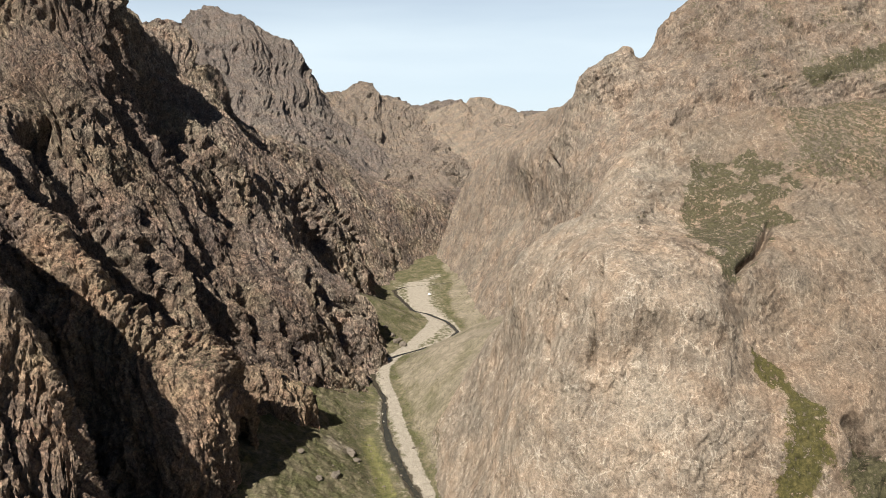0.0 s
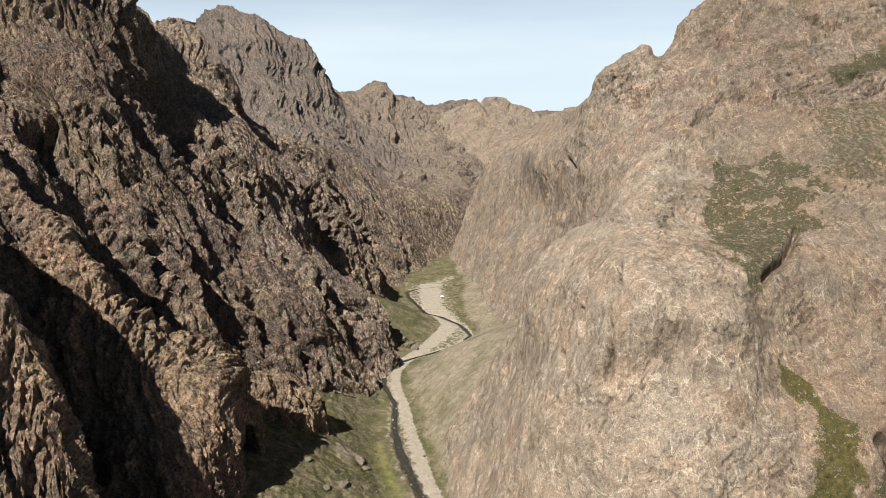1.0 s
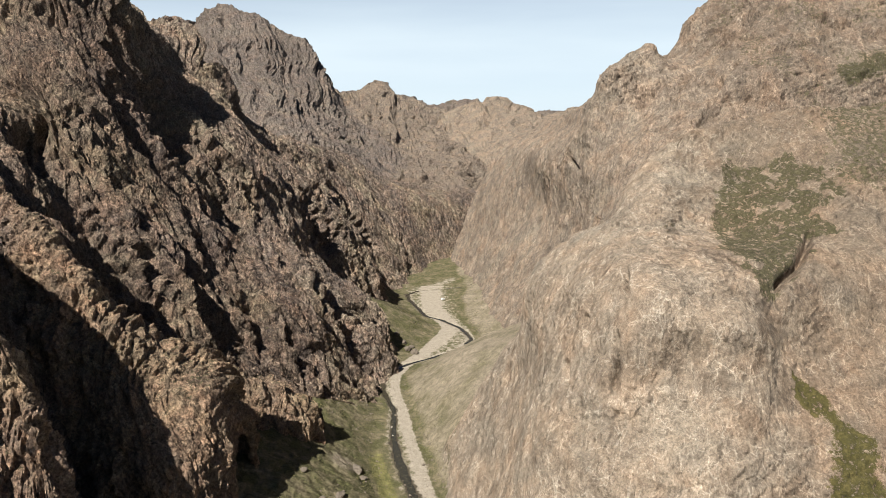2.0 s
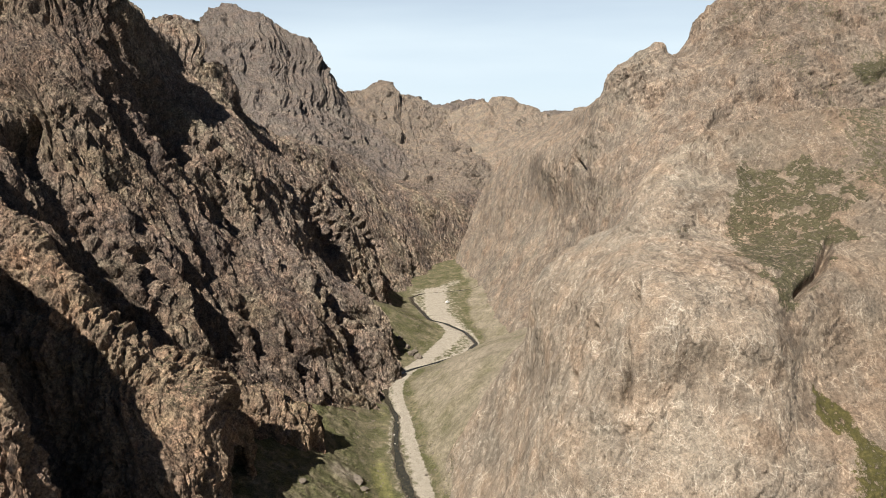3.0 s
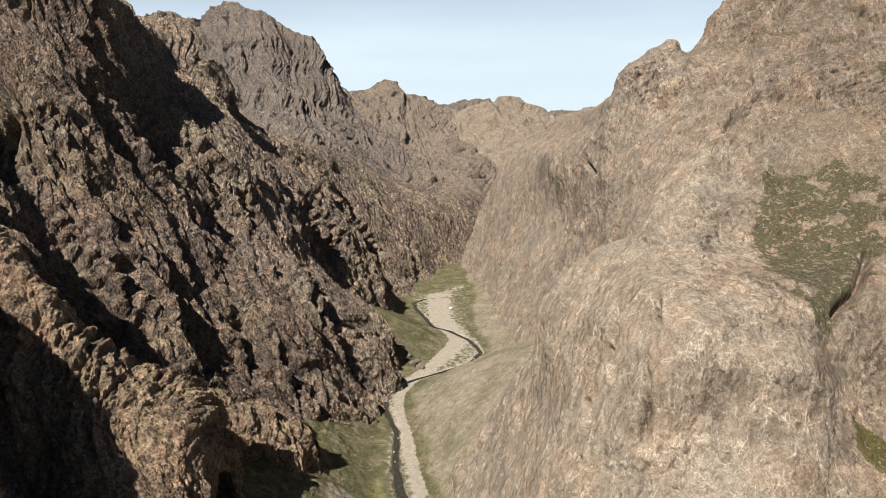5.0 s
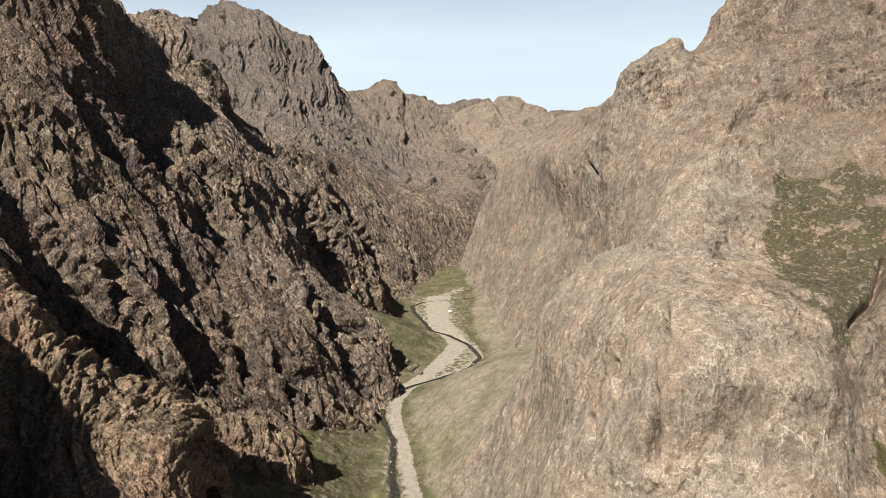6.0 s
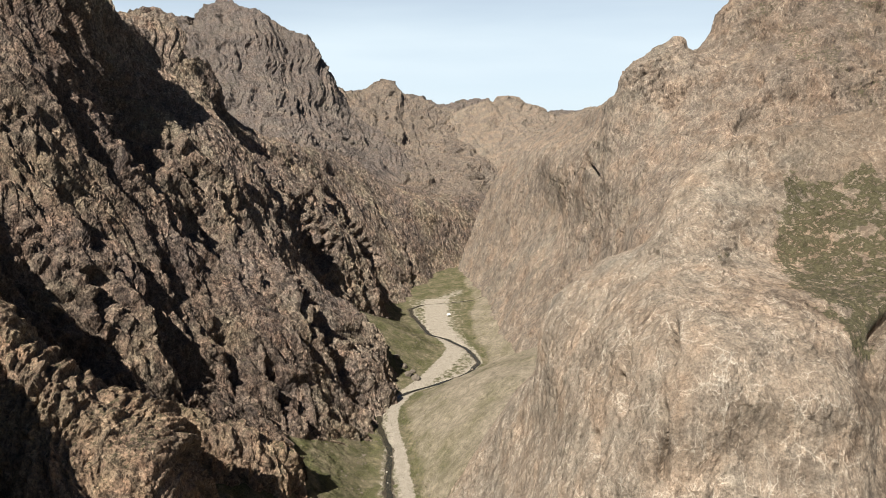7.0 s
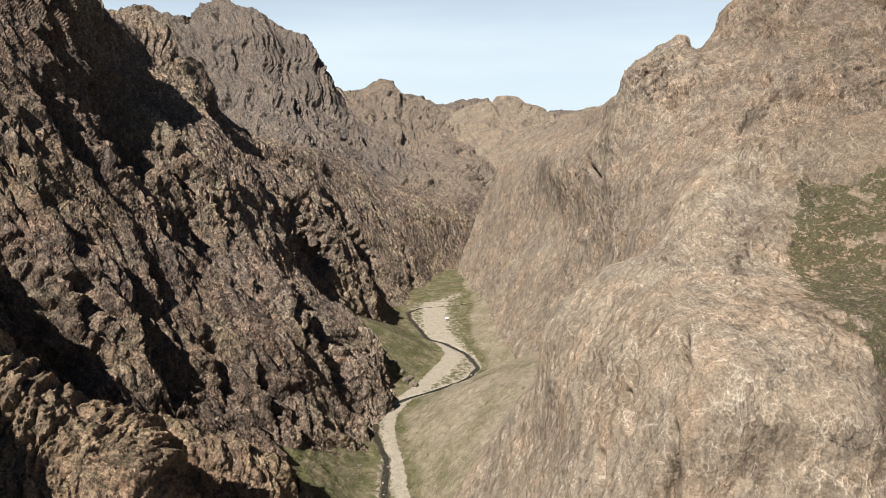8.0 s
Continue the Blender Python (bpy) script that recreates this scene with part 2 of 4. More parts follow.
def water_material():
    m, n, l, p = nodes_of("stream_water")
    geo = n.new("ShaderNodeNewGeometry").outputs["Position"]
    mid = tex_noise(n, l, geo, 0.5, 6, 0.7)
    l.new(ramp(n, l, mid, ((0.35, (0.015, 0.014, 0.010)), (0.6, (0.034, 0.031, 0.020)), (0.75, (0.082, 0.068, 0.051)))), p.inputs["Base Color"])
    p.inputs["Roughness"].default_value = 0.25
    b = n.new("ShaderNodeBump")
    b.inputs["Strength"].default_value, b.inputs["Distance"].default_value = 0.5, 0.15
    l.new(tex_noise(n, l, geo, 3.0, 4, 0.6), b.inputs["Height"])
    l.new(b.outputs["Normal"], p.inputs["Normal"])
    return m


WATER = water_material()


# ---- building helpers ----
def grid_mesh(name, P, material, fields=()):
    """One mesh from a grid of points, with its named fields."""
    r, c = P.shape[:2]
    idx = np.arange(r * c).reshape(r, c)
    quads = np.stack([idx[:-1, :-1], idx[:-1, 1:], idx[1:, 1:], idx[1:, :-1]], -1).reshape(-1, 4)
    me = bpy.data.meshes.new(name)
    me.vertices.add(r * c)
    me.vertices.foreach_set("co", P.astype(np.float32).ravel())
    me.loops.add(quads.size)
    me.loops.foreach_set("vertex_index", quads.astype(np.int32).ravel())
    me.polygons.add(len(quads))
    me.polygons.foreach_set("loop_start", np.arange(0, quads.size, 4, dtype=np.int32))
    me.polygons.foreach_set("use_smooth", np.zeros(len(quads), dtype=bool))
    me.update(calc_edges=True)
    for key, values in fields:
        me.attributes.new(key, "FLOAT", "POINT").data.foreach_set("value", values.astype(np.float32).ravel())
    me.materials.append(material)
    return new(name, me)


def bend(L, t):
    """Catmull-Rom along the first axis of L at the places t."""
    n = len(L)
    i = np.clip(np.floor(t).astype(int), 0, n - 2)
    f = (t - i).reshape((-1,) + (1,) * (L.ndim - 1))
    p0, p1, p2, p3 = L[np.maximum(i - 1, 0)], L[i], L[i + 1], L[np.minimum(i + 2, n - 1)]
    return 0.5 * (2 * p1 + (p2 - p0) * f + (2 * p0 - 5 * p1 + 4 * p2 - p3) * f ** 2 + (3 * p1 - p0 - 3 * p2 + p3) * f ** 3)


def level(z, *xy):
    """A contour line at one height."""
    return [(x, y, z) for x, y in xy]


def spread(length_per_t, step_per_t):
    """Places along a parameter so that neighbours lie one step apart."""
    count = np.concatenate([[0], np.cumsum(length_per_t / step_per_t)])
    n = max(int(count[-1]), 8)
    return np.interp(np.linspace(0, count[-1], n + 1), count, np.arange(len(count))), n


def blurred(P, n, axis):
    if n < 1:
        return P
    pad = [(0, 0)] * 3
    pad[axis] = (n, n)
    for _ in range(2):
        Q = np.cumsum(np.pad(P, pad, mode="reflect", reflect_type="odd"), axis=axis)
        Q = np.concatenate([np.take(Q, [0], axis) * 0, Q], axis)
        m = P.shape[axis]
        P = (np.take(Q, np.arange(2 * n + 1, 2 * n + 1 + m), axis) - np.take(Q, np.arange(m), axis)) / (2 * n + 1)
    return P


def loft(lines, fineness=0.0023, least=0.6, most=6.0, soft=3.0, back=1):
    """A slope drawn through contour lines, foot first: points, metres along and up it, and outward normals."""
    L = np.array(lines, dtype=float)
    k = 8
    tu = np.linspace(0, L.shape[1] - 1, (L.shape[1] - 1) * k + 1)
    tv = np.linspace(0, L.shape[0] - 1, (L.shape[0] - 1) * k + 1)
    base = bend(bend(L, tv).transpose(1, 0, 2), tu).transpose(1, 0, 2)
    reach = np.hypot(base[..., 0], base[..., 1] - 90)
    step = np.clip(reach * fineness, least, most)
    step = np.where(base[..., 1] < 150, 14.0, step)
    if back:
        step[-back * k:] *= 9
    du = np.linalg.norm(np.diff(base, axis=1), axis=2)
    dv = np.linalg.norm(np.diff(base, axis=0), axis=2)
    pu, nu = spread(np.percentile(du, 60, axis=0), np.percentile(step, 40, axis=0)[:-1])
    seen = base[0, :, 1] > 150
    pv, nv = spread(np.percentile(dv[:, seen], 60, axis=1), np.percentile(step[:, seen], 30, axis=1)[:-1])
    P = bend(bend(L, pv / k).transpose(1, 0, 2), pu / k).transpose(1, 0, 2)
    P = blurred(P, min(int(soft / least), P.shape[0] // 6), 0)
    P = blurred(P, min(int(soft / least), P.shape[1] // 6), 1)
    du, dv = np.linalg.norm(np.diff(P, axis=1), axis=2), np.linalg.norm(np.diff(P, axis=0), axis=2)
    A = np.concatenate([np.zeros((len(P), 1)), np.cumsum(du, 1)], 1)
    B = np.concatenate([np.zeros((1, P.shape[1])), np.cumsum(dv, 0)], 0)
    A = A - A[:, P.shape[1] // 2][:, None]
    return P, A, B


def normals(P):
    N = np.cross(np.gradient(P, axis=1), np.gradient(P, axis=0))
    N /= np.maximum(np.linalg.norm(N, axis=2), 1e-9)[..., None]
    return N


def tents(a, b, seed=0, lit=0.9, shade=2.6, fall=0.5):
    """Rock faces: the upper hull of leaning tents, long on one side, steep on the other, with sharp joints between. About 0 to 1."""
    a, b = np.asarray(a, dtype=np.float32), np.asarray(b, dtype=np.float32)
    ia, ib = np.floor(a).astype(np.int32), np.floor(b).astype(np.int32)
    none = np.zeros_like(ia)
    best = np.full(a.shape, -9.0, dtype=np.float32)
    for da in (-2, -1, 0, 1):
        for db in (-1, 0, 1):
            h = hashed(ia + da, ib + db, none, seed)
            r = [((h >> np.uint32(k)) & np.uint32(255)).astype(np.float32) / np.float32(255) for k in (0, 8, 16)]
            u, v = a - (ia + da + r[0]), b - (ib + db + r[1])
            best = np.maximum(best, np.float32(0.9) * r[2] - np.maximum(u * np.float32(shade), -u * np.float32(lit)) - np.float32(fall) * np.maximum(v, -v * np.float32(1.7)))
    return best


def craggy(P, A, B, ribs, crags, grain, seed, rib_length=36.0, lean=0.12, shade=2.6, tall=1.0):
    """Splintered rock on a slope: ribs that lean one way down the fall, lesser ribs and broken faces on them, fine grain. Metres."""
    x, y, z = P[..., 0], P[..., 1], P[..., 2]
    w1 = fbm(x / 70, y / 70, z / 70, 2, seed + 50)
    w2 = fbm(x / 17, y / 17, z / 22, 3, seed + 60)
    rough = 0.45 + 1.1 * smooth(perlin(x / 45, y / 45, z / 60, seed + 70), -0.45, 0.45)
    a = A + lean * B + 0.35 * rib_length * w1
    D = ribs * tents((a + 2.5 * w2) / rib_length, (B + 20 * w1) / (2.8 * tall * rib_length), seed, 0.9, shade)
    D = D + crags * rough * tents((a + 2.2 * w2 + 0.15 * B) / (0.36 * rib_length), (B + 6 * w2) / (0.85 * tall * rib_length), seed + 10, 0.9, shade)
    D = D + 0.55 * crags * rough * tents((a + 1.6 * w2 - 0.2 * B) / (0.14 * rib_length), (B + 3 * w2) / (0.30 * tall * rib_length), seed + 20, 0.9, shade)
    D = D + grain * tents((a + 1.0 * w2 + 0.3 * B) / 2.7, (B - 0.25 * A) / 5.0, seed + 30, 0.9, 2.0)
    D = D + grain * 0.5 * fbm(x / 2.2, y / 2.2, z / 3.0, 2, seed + 40)
    return D - D.mean()


def slabby(P, B, axis, swell, crags, grain, seed):
    """Weathered slabs: broad swells, low flutes down the fall, broken steps, rubbly grain. Metres."""
    x, y, z = P[..., 0], P[..., 1], P[..., 2]
    w = fbm(x / 15, y / 15, z / 15, 3, seed + 50)
    rough = 0.35 + 1.3 * smooth(perlin(x / 36, y / 36, z / 36, seed + 70), -0.4, 0.5)
    along = axis[0] * x + axis[1] * y
    a, b = along + 3.0 * w, B + 4.0 * w
    D = swell * fbm(x / 40, y / 40, z / 46, 3, seed)
    D = D + 1.8 * crags * rough * tents(a / 17, b / 48, seed + 10, 0.8, 1.5, 0.4)
    D = D + 0.8 * crags * rough * tents((a + 0.15 * b) / 6.0, b / 15, seed + 20, 0.8, 1.8)
    D = D + grain * rough * tents((a - 0.25 * b) / 2.3, (b + 0.2 * a) / 4.6, seed + 30, 0.9, 1.8, 0.8)
    D = D + grain * 0.6 * fbm(x / 3.0, y / 3.0, z / 3.6, 3, seed + 40)
    return D - D.mean()


def raised(P, N, D):
    return P + N * D[..., None]


def carve(P, N, D, line, width, depth, crack=False):
    """A gully cut down a slope along a line: a steep lip on the near side, a ramp on the far side. A crack is narrow and even."""
    L = np.array(line, dtype=float)
    near = np.all((P > L.min(0) - 1.6 * width) & (P < L.max(0) + 1.6 * width), axis=2)
    if not near.any():
        return D
    Q, N = P[near], N[near]
    best, side, reach = np.full(len(Q), 1e9), np.zeros(len(Q)), np.zeros(len(Q))
    total = np.linalg.norm(np.diff(L, axis=0), axis=1).sum()
    gone = 0.0
    for p, q in zip(L[:-1], L[1:]):
        d = q - p
        n = np.linalg.norm(d)
        t = np.clip((Q - p) @ d / n ** 2, 0, 1)
        w = Q - (p + t[:, None] * d)
        w -= N * (w * N).sum(1)[:, None]
        across = np.cross(N, d / n)
        across *= np.where(across[:, 1] < 0, -1.0, 1.0)[:, None]
        s = (w * across).sum(1)
        m = np.linalg.norm(w, axis=1)
        hit = m < best
        best, side, reach = np.where(hit, m, best), np.where(hit, s, side), np.where(hit, (gone + t * n) / total, reach)
        gone += n
    r = best + 0.18 * width * perlin(Q[:, 0] / 6, Q[:, 1] / 6, Q[:, 2] / 6, 77)
    ends = smooth(reach, -0.05, 0.22) * (1 - 0.8 * smooth(reach, 0.85, 1.0))
    if crack:
        cut = np.exp(-(r / (0.5 * width)) ** 2)
    else:
        cut = np.where(side >= 0, np.clip(1 - r / width, 0, 1), np.exp(-(r / (0.16 * width)) ** 2) * 1.0)
        cut = cut - 0.22 * np.where(side < 0, np.exp(-((r - 0.45 * width) / (0.3 * width)) ** 2), 0)
    out = D.copy()
    out[near] -= depth * cut * ends
    return out


# ---- ground ----
STREAM_Y = [-600, 250, 369, 391, 428, 462, 506, 540, 562, 581, 602, 620, 642, 670, 704, 731, 742, 768, 808, 829, 847, 857, 880, 1000]
STREAM_X = [20, 10, -16, -25, -37, -44, -48, -60, -63, -62, -43, -19, 5, 16, 4, -18, -35, -44, -59, -63, -49, -15, 40, 200]
EDGE_L = ([-600, 369, 428, 462, 506, 559, 600, 619, 682, 704, 731, 768, 829, 860, 950, 1100], [-20, -30, -48, -54, -55, -66, -54, -44, -22, -16, -32, -52, -66, -72, -60, 0])
EDGE_R = ([-600, 369, 428, 453, 495, 532, 567, 602, 620, 642, 670, 704, 743, 817, 860, 950, 1100], [40, -5, -18, -26, -35, -43, -48, -36, -12, 10, 21, 14, 5, 0, 6, -8, 10])


TRACK = ([-600, 369, 398, 428, 462, 506, 540, 575, 605, 640, 682, 720, 770, 820, 860, 1000], [30, -8, -18, -24, -32, -40, -50, -53, -45, -26, -12, -10, -28, -32, -36, 60])


def ground_height(x, y):
    gl, gr = np.interp(y, *EDGE_L), np.interp(y, *EDGE_R)
    left_pitch = 0.72 - 0.18 * smooth(y, 520, 620)
    right_pitch = 1.25 - 0.3 * smooth(y, 430, 480) - 0.4 * smooth(y, 480, 610) - 0.2 * smooth(y, 620, 680)
    left = np.clip(gl - 3 - x, 0, None)
    right = np.clip(x - gr - 2, 0, None)
    h = left_pitch * left ** 2 / (left + 10) + right_pitch * right ** 2 / (right + 7)
    h = 62 * np.tanh(h / 62)
    h = h + 1.6 * fbm(x / 26, y / 26, x * 0, 4, 70) * smooth(h, 0.5, 9) + 0.25 * fbm(x / 7, y / 7, x * 0, 3, 75)
    lumps = tents((x + 3 * fbm(x / 9, y / 9, x * 0, 2, 71)) / 9, y / 9, 72, 1.0, 1.4, 0.9) + 0.5 * tents(x / 3.6, y / 3.6, 73, 1.0, 1.4, 0.9)
    h = h + 1.5 * lumps * smooth(left, 6, 26) * (1 - smooth(y, 560, 640))
    sx = np.interp(y, STREAM_Y, STREAM_X)
    return h - 0.9 * np.exp(-((x - sx) / 4.0) ** 2)


def build_ground():
    gx = np.concatenate([np.linspace(-4800, -400, 14), np.linspace(-340, -150, 10), np.linspace(-140, 80, 200), np.linspace(95, 340, 12), np.linspace(400, 4800, 14)])
    gy = np.concatenate([np.linspace(-4800, -300, 14), np.linspace(-200, 280, 20), np.linspace(300, 900, 440), np.linspace(905, 1200, 40), np.linspace(1300, 4900, 14)])
    X, Y = np.meshgrid(gx, gy)
    Z = ground_height(X, Y)
    gl, gr = np.interp(Y, *EDGE_L), np.interp(Y, *EDGE_R)
    sx = np.interp(Y, STREAM_Y, STREAM_X)
    # the vehicle track: beside the water on its right, then crossing to its left bank
    track = np.interp(Y, TRACK[0], TRACK[1])
    bed = smooth(X, gl - 2, gl + 5) * (1 - smooth(X, gr - 4, gr + 3))
    gravel = (0.34 + 0.13 * smooth(Y, 540, 620)) * bed + 0.62 * np.exp(-((X - track) / np.interp(Y, [400, 560, 640, 800], [5.0, 4.0, 7.0, 12.0])) ** 2)
    gravel = gravel + 0.25 * np.exp(-((X - sx) / 5) ** 2)
    gravel = np.where(Y > 870, gravel * 0.6, gravel) - 0.1 * smooth(Y, 680, 740)
    scree = 0.12 + 0.5 * smooth(X, gr - 2, gr + 12) + 0.1 * smooth(Y, 560, 640) - 0.12 * smooth(Y, 650, 700) * smooth(X, gr - 2, gr + 4)
    scree = scree + 1.0 * np.exp(-((X + 70) / 8) ** 2 - ((Y - 403) / 10) ** 2)
    lush = 0.8 * smooth(X, gl - 16, gl - 6) * (1 - smooth(X, gl - 1, gl + 5)) * (1 - smooth(Y, 420, 470)) + 0.42 * smooth(Y, 455, 500) * (1 - smooth(Y, 552, 566)) * smooth(X, gl - 30, gl - 6) * (1 - smooth(X, gl - 1, gl + 6))
    near_water = np.abs(X - sx + 1.5 * perlin(X / 9, Y / 9, X * 0, 95))
    wet = np.exp(-(near_water / np.interp(Y, [380, 430, 480, 640, 800], [5.0, 5.5, 3.6, 3.4, 3.8])) ** 2)
    lush = lush + 0.4 * np.exp(-((X - 14) / 8) ** 2 - ((Y - 728) / 22) ** 2) + 0.25 * np.exp(-((X + 85) / 22) ** 2 - ((Y - 745) / 60) ** 2)
    P = np.stack([X, Y, Z], -1)
    ob = grid_mesh("ground", P, GROUND, (("gravel", gravel), ("scree", scree), ("lush", lush), ("wet", wet)))
    return tagged(ob, "grassy scree slopes and pale gravel bed of a canyon floor", "ground", kind="structure")


build_ground()


def build_stream():
    ys = np.arange(300, 880, 1.2)
    xs = np.interp(ys, STREAM_Y, STREAM_X)
    k = np.ones(9) / 9
    xs = np.convolve(np.pad(xs, 4, "edge"), k, "valid") + 0.8 * perlin(ys / 6, ys * 0, ys * 0, 90)
    tx, ty = np.gradient(xs), np.gradient(ys)
    n = np.hypot(tx, ty)
    half = 1.6 + 1.2 * perlin(ys / 11, ys * 0 + 3, ys * 0, 91) + 1.8 * np.exp(-((ys - 420) / 26) ** 2)
    rows = []
    for s in (-1, -0.5, 0, 0.5, 1):
        x, y = xs + s * half * ty / n, ys - s * half * tx / n
        rows.append(np.stack([x, y, ground_height(x, y) * 0 - 0.45 - 0.03 * abs(s) + 0 * x], -1))
    P = np.array(rows)
    return tagged(grid_mesh("stream", P, WATER), "narrow dark stream winding over pale gravel", "stream", kind="structure")


build_stream()

SCRUB = {}

# ---- west cliff ----
west = []
west.append(level(-12, (-105, -300), (-105, 120), (-126, 300), (-136, 374), (-112, 420), (-80, 468), (-62, 522), (-54, 566), (-46, 622), (-84, 662), (-72, 735), (-82, 800), (-66, 868), (-48, 938), (-6, 1040), (118, 1125)))
west.append(level(45, (-140, -300), (-140, 120), (-160, 312), (-166, 386), (-138, 420), (-114, 470), (-97, 525), (-82, 578), (-73, 624), (-120, 666), (-96, 745), (-118, 800), (-106, 868), (-80, 955), (-34, 1046), (100, 1150)))
west.append(level(88, (-175, -300), (-175, 120), (-178, 315), (-170, 390), (-157, 414), (-146, 463), (-120, 510), (-117, 580), (-132, 615), (-142, 668), (-114, 740), (-140, 800), (-128, 880), (-108, 978), (-62, 1045), (60, 1200)))
west.append([(-210, -300, 145), (-210, 120, 145), (-212, 320, 145), (-205, 378, 145), (-188, 415, 145), (-182, 470, 145), (-176, 520, 145), (-157, 572, 145), (-154, 630, 145), (-166, 668, 145), (-151, 706, 145), (-164, 800, 145), (-165, 900, 140), (-140, 1010, 136), (-95, 1075, 104), (40, 1240, 70)])
west.append([(-240, -300, 200), (-240, 120, 200), (-246, 330, 200), (-242, 400, 200), (-226, 430, 200), (-218, 470, 200), (-203, 530, 200), (-180, 580, 200), (-188, 632, 200), (-196, 676, 200), (-194, 716, 196), (-198, 785, 194), (-195, 880, 180), (-185, 1020, 165), (-135, 1120, 116), (20, 1290, 60)])
west.append([(-265, -300, 240), (-265, 120, 240), (-285, 340, 240), (-290, 425, 240), (-246, 434, 240), (-236, 475, 240), (-232, 535, 240), (-226, 575, 240), (-216, 627, 236), (-212, 656, 242), (-208, 692, 222), (-240, 790, 208), (-246, 890, 178), (-228, 1040, 150), (-175, 1160, 104), (0, 1330, 50)])
west.append([(-285, -300, 262), (-290, 120, 270), (-325, 350, 280), (-312, 452, 285), (-278, 472, 285), (-253, 480, 285), (-241, 522, 286), (-256, 575, 276), (-246, 634, 260), (-238, 662, 268), (-262, 694, 275), (-298, 790, 206), (-298, 890, 166), (-275, 1050, 138), (-210, 1190, 92), (-20, 1370, 40)])
west.append([(-330, -300, 285), (-340, 120, 300), (-360, 370, 335), (-345, 465, 345), (-315, 495, 345), (-295, 512, 342), (-287, 545, 324), (-300, 590, 304), (-300, 640, 294), (-290, 672, 302), (-312, 698, 304), (-360, 800, 190), (-350, 900, 148), (-330, 1060, 120), (-250, 1220, 80), (-40, 1410, 30)])
west.append([(-600, -300, 150), (-620, 120, 150), (-640, 370, 160), (-640, 450, 160), (-640, 490, 160), (-640, 510, 160), (-640, 560, 160), (-640, 600, 150), (-640, 640, 150), (-650, 690, 150), (-660, 740, 140), (-680, 820, 130), (-680, 930, 120), (-640, 1120, 110), (-520, 1300, 60), (-200, 1550, 10)])

WEST_GULLIES = []
WEST_GULLIES.append((40, 31, ((-238, 526, 276), (-235, 530, 251), (-229, 522, 232), (-216, 514, 212), (-207, 513, 199), (-198, 518, 183))))
WEST_GULLIES.append((22, 17, ((-211, 649, 238), (-204, 656, 223), (-193, 654, 202))))
WEST_GULLIES.append((19, 15, ((-199, 549, 207), (-190, 546, 192), (-180, 550, 176))))
WEST_GULLIES.append((40, 38, ((-165, 686, 156), (-157, 677, 132), (-144, 679, 104), (-129, 687, 74))))
WEST_GULLIES.append((48, 46, ((-157, 850, 127), (-143, 839, 99), (-126, 838, 68), (-111, 836, 41))))
WEST_GULLIES.append((27, 24, ((-141, 593, 120), (-128, 582, 105), (-119, 573, 91), (-103, 550, 69), (-93, 547, 50), (-82, 544, 29))))
WEST_GULLIES.append((24, 20, ((-111, 650, 68), (-91, 640, 44), (-64, 618, 18))))
WEST_GULLIES.append((14, 12, ((-126, 560, 100), (-116, 545, 88), (-105, 532, 69))))
WEST_GULLIES.append((14, 12, ((-80, 545, 22), (-74, 543, 12), (-67, 538, 2))))
WEST_GULLIES.append((15, 12, ((-237, 462, 240), (-225, 471, 214), (-218, 472, 200))))
WEST_GULLIES.append((24, 18, ((-262, 424, 226), (-250, 413, 210), (-238, 404, 197))))
WEST_GULLIES.append((36, 24, ((-222, 380, 182), (-205, 384, 152), (-185, 386, 125), (-168, 386, 100))))
WEST_GULLIES.append((15, 12, ((-172, 559, 170), (-166, 558, 154), (-160, 556, 140))))
WEST_GULLIES.append((15, 12, ((-145, 528, 116), (-135, 524, 106), (-123, 520, 94))))
WEST_GULLIES.append((14, 11, ((-192, 420, 152), (-186, 417, 143), (-180, 414, 131))))
WEST_GULLIES.append((14, 11, ((-218, 442, 192), (-204, 436, 173), (-193, 431, 158))))
WEST_GULLIES.append((15, 12, ((-184, 535, 168), (-177, 531, 152), (-170, 526, 140))))
WEST_GULLIES.append((12, 9, ((-126, 484, 76), (-119, 480, 59), (-111, 475, 43))))
WEST_GULLIES.append((14, 11, ((-184, 471, 148), (-173, 466, 131), (-165, 462, 116))))
WEST_GULLIES.append((14, 12, ((-86, 955, 52), (-73, 940, 28), (-66, 922, 8))))
WEST_GULLIES.append((13, 10, ((-122, 962, 100), (-112, 950, 82), (-104, 943, 68))))
WEST_GULLIES.append((13, 10, ((-175, 434, 128), (-167, 434, 114), (-160, 431, 100))))
WEST_GULLIES.append((13, 10, ((-148, 470, 97), (-140, 465, 81), (-133, 458, 66))))


def build_west():
    P, A, B = loft(west, fineness=0.0024)
    N = normals(P)
    D = craggy(P, A, B, 11.0, 5.8, 1.1, 101, 40.0)
    D = D * (1 - 0.45 * smooth(P[..., 1], 800, 880))
    for width, depth, line in WEST_GULLIES:
        D = carve(P, N, D, line, width, depth)
    P = raised(P, N, D)
    x, y, z = P[..., 0], P[..., 1], P[..., 2]
    up = normals(P)[..., 2]
    grass = 0.25 * smooth(up, 0.55, 0.85)
    # grey: painted sunlight and a greyer tint on the lower, farther wall
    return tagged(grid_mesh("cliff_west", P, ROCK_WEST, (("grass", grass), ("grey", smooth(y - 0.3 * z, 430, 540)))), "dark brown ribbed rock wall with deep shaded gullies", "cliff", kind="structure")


build_west()

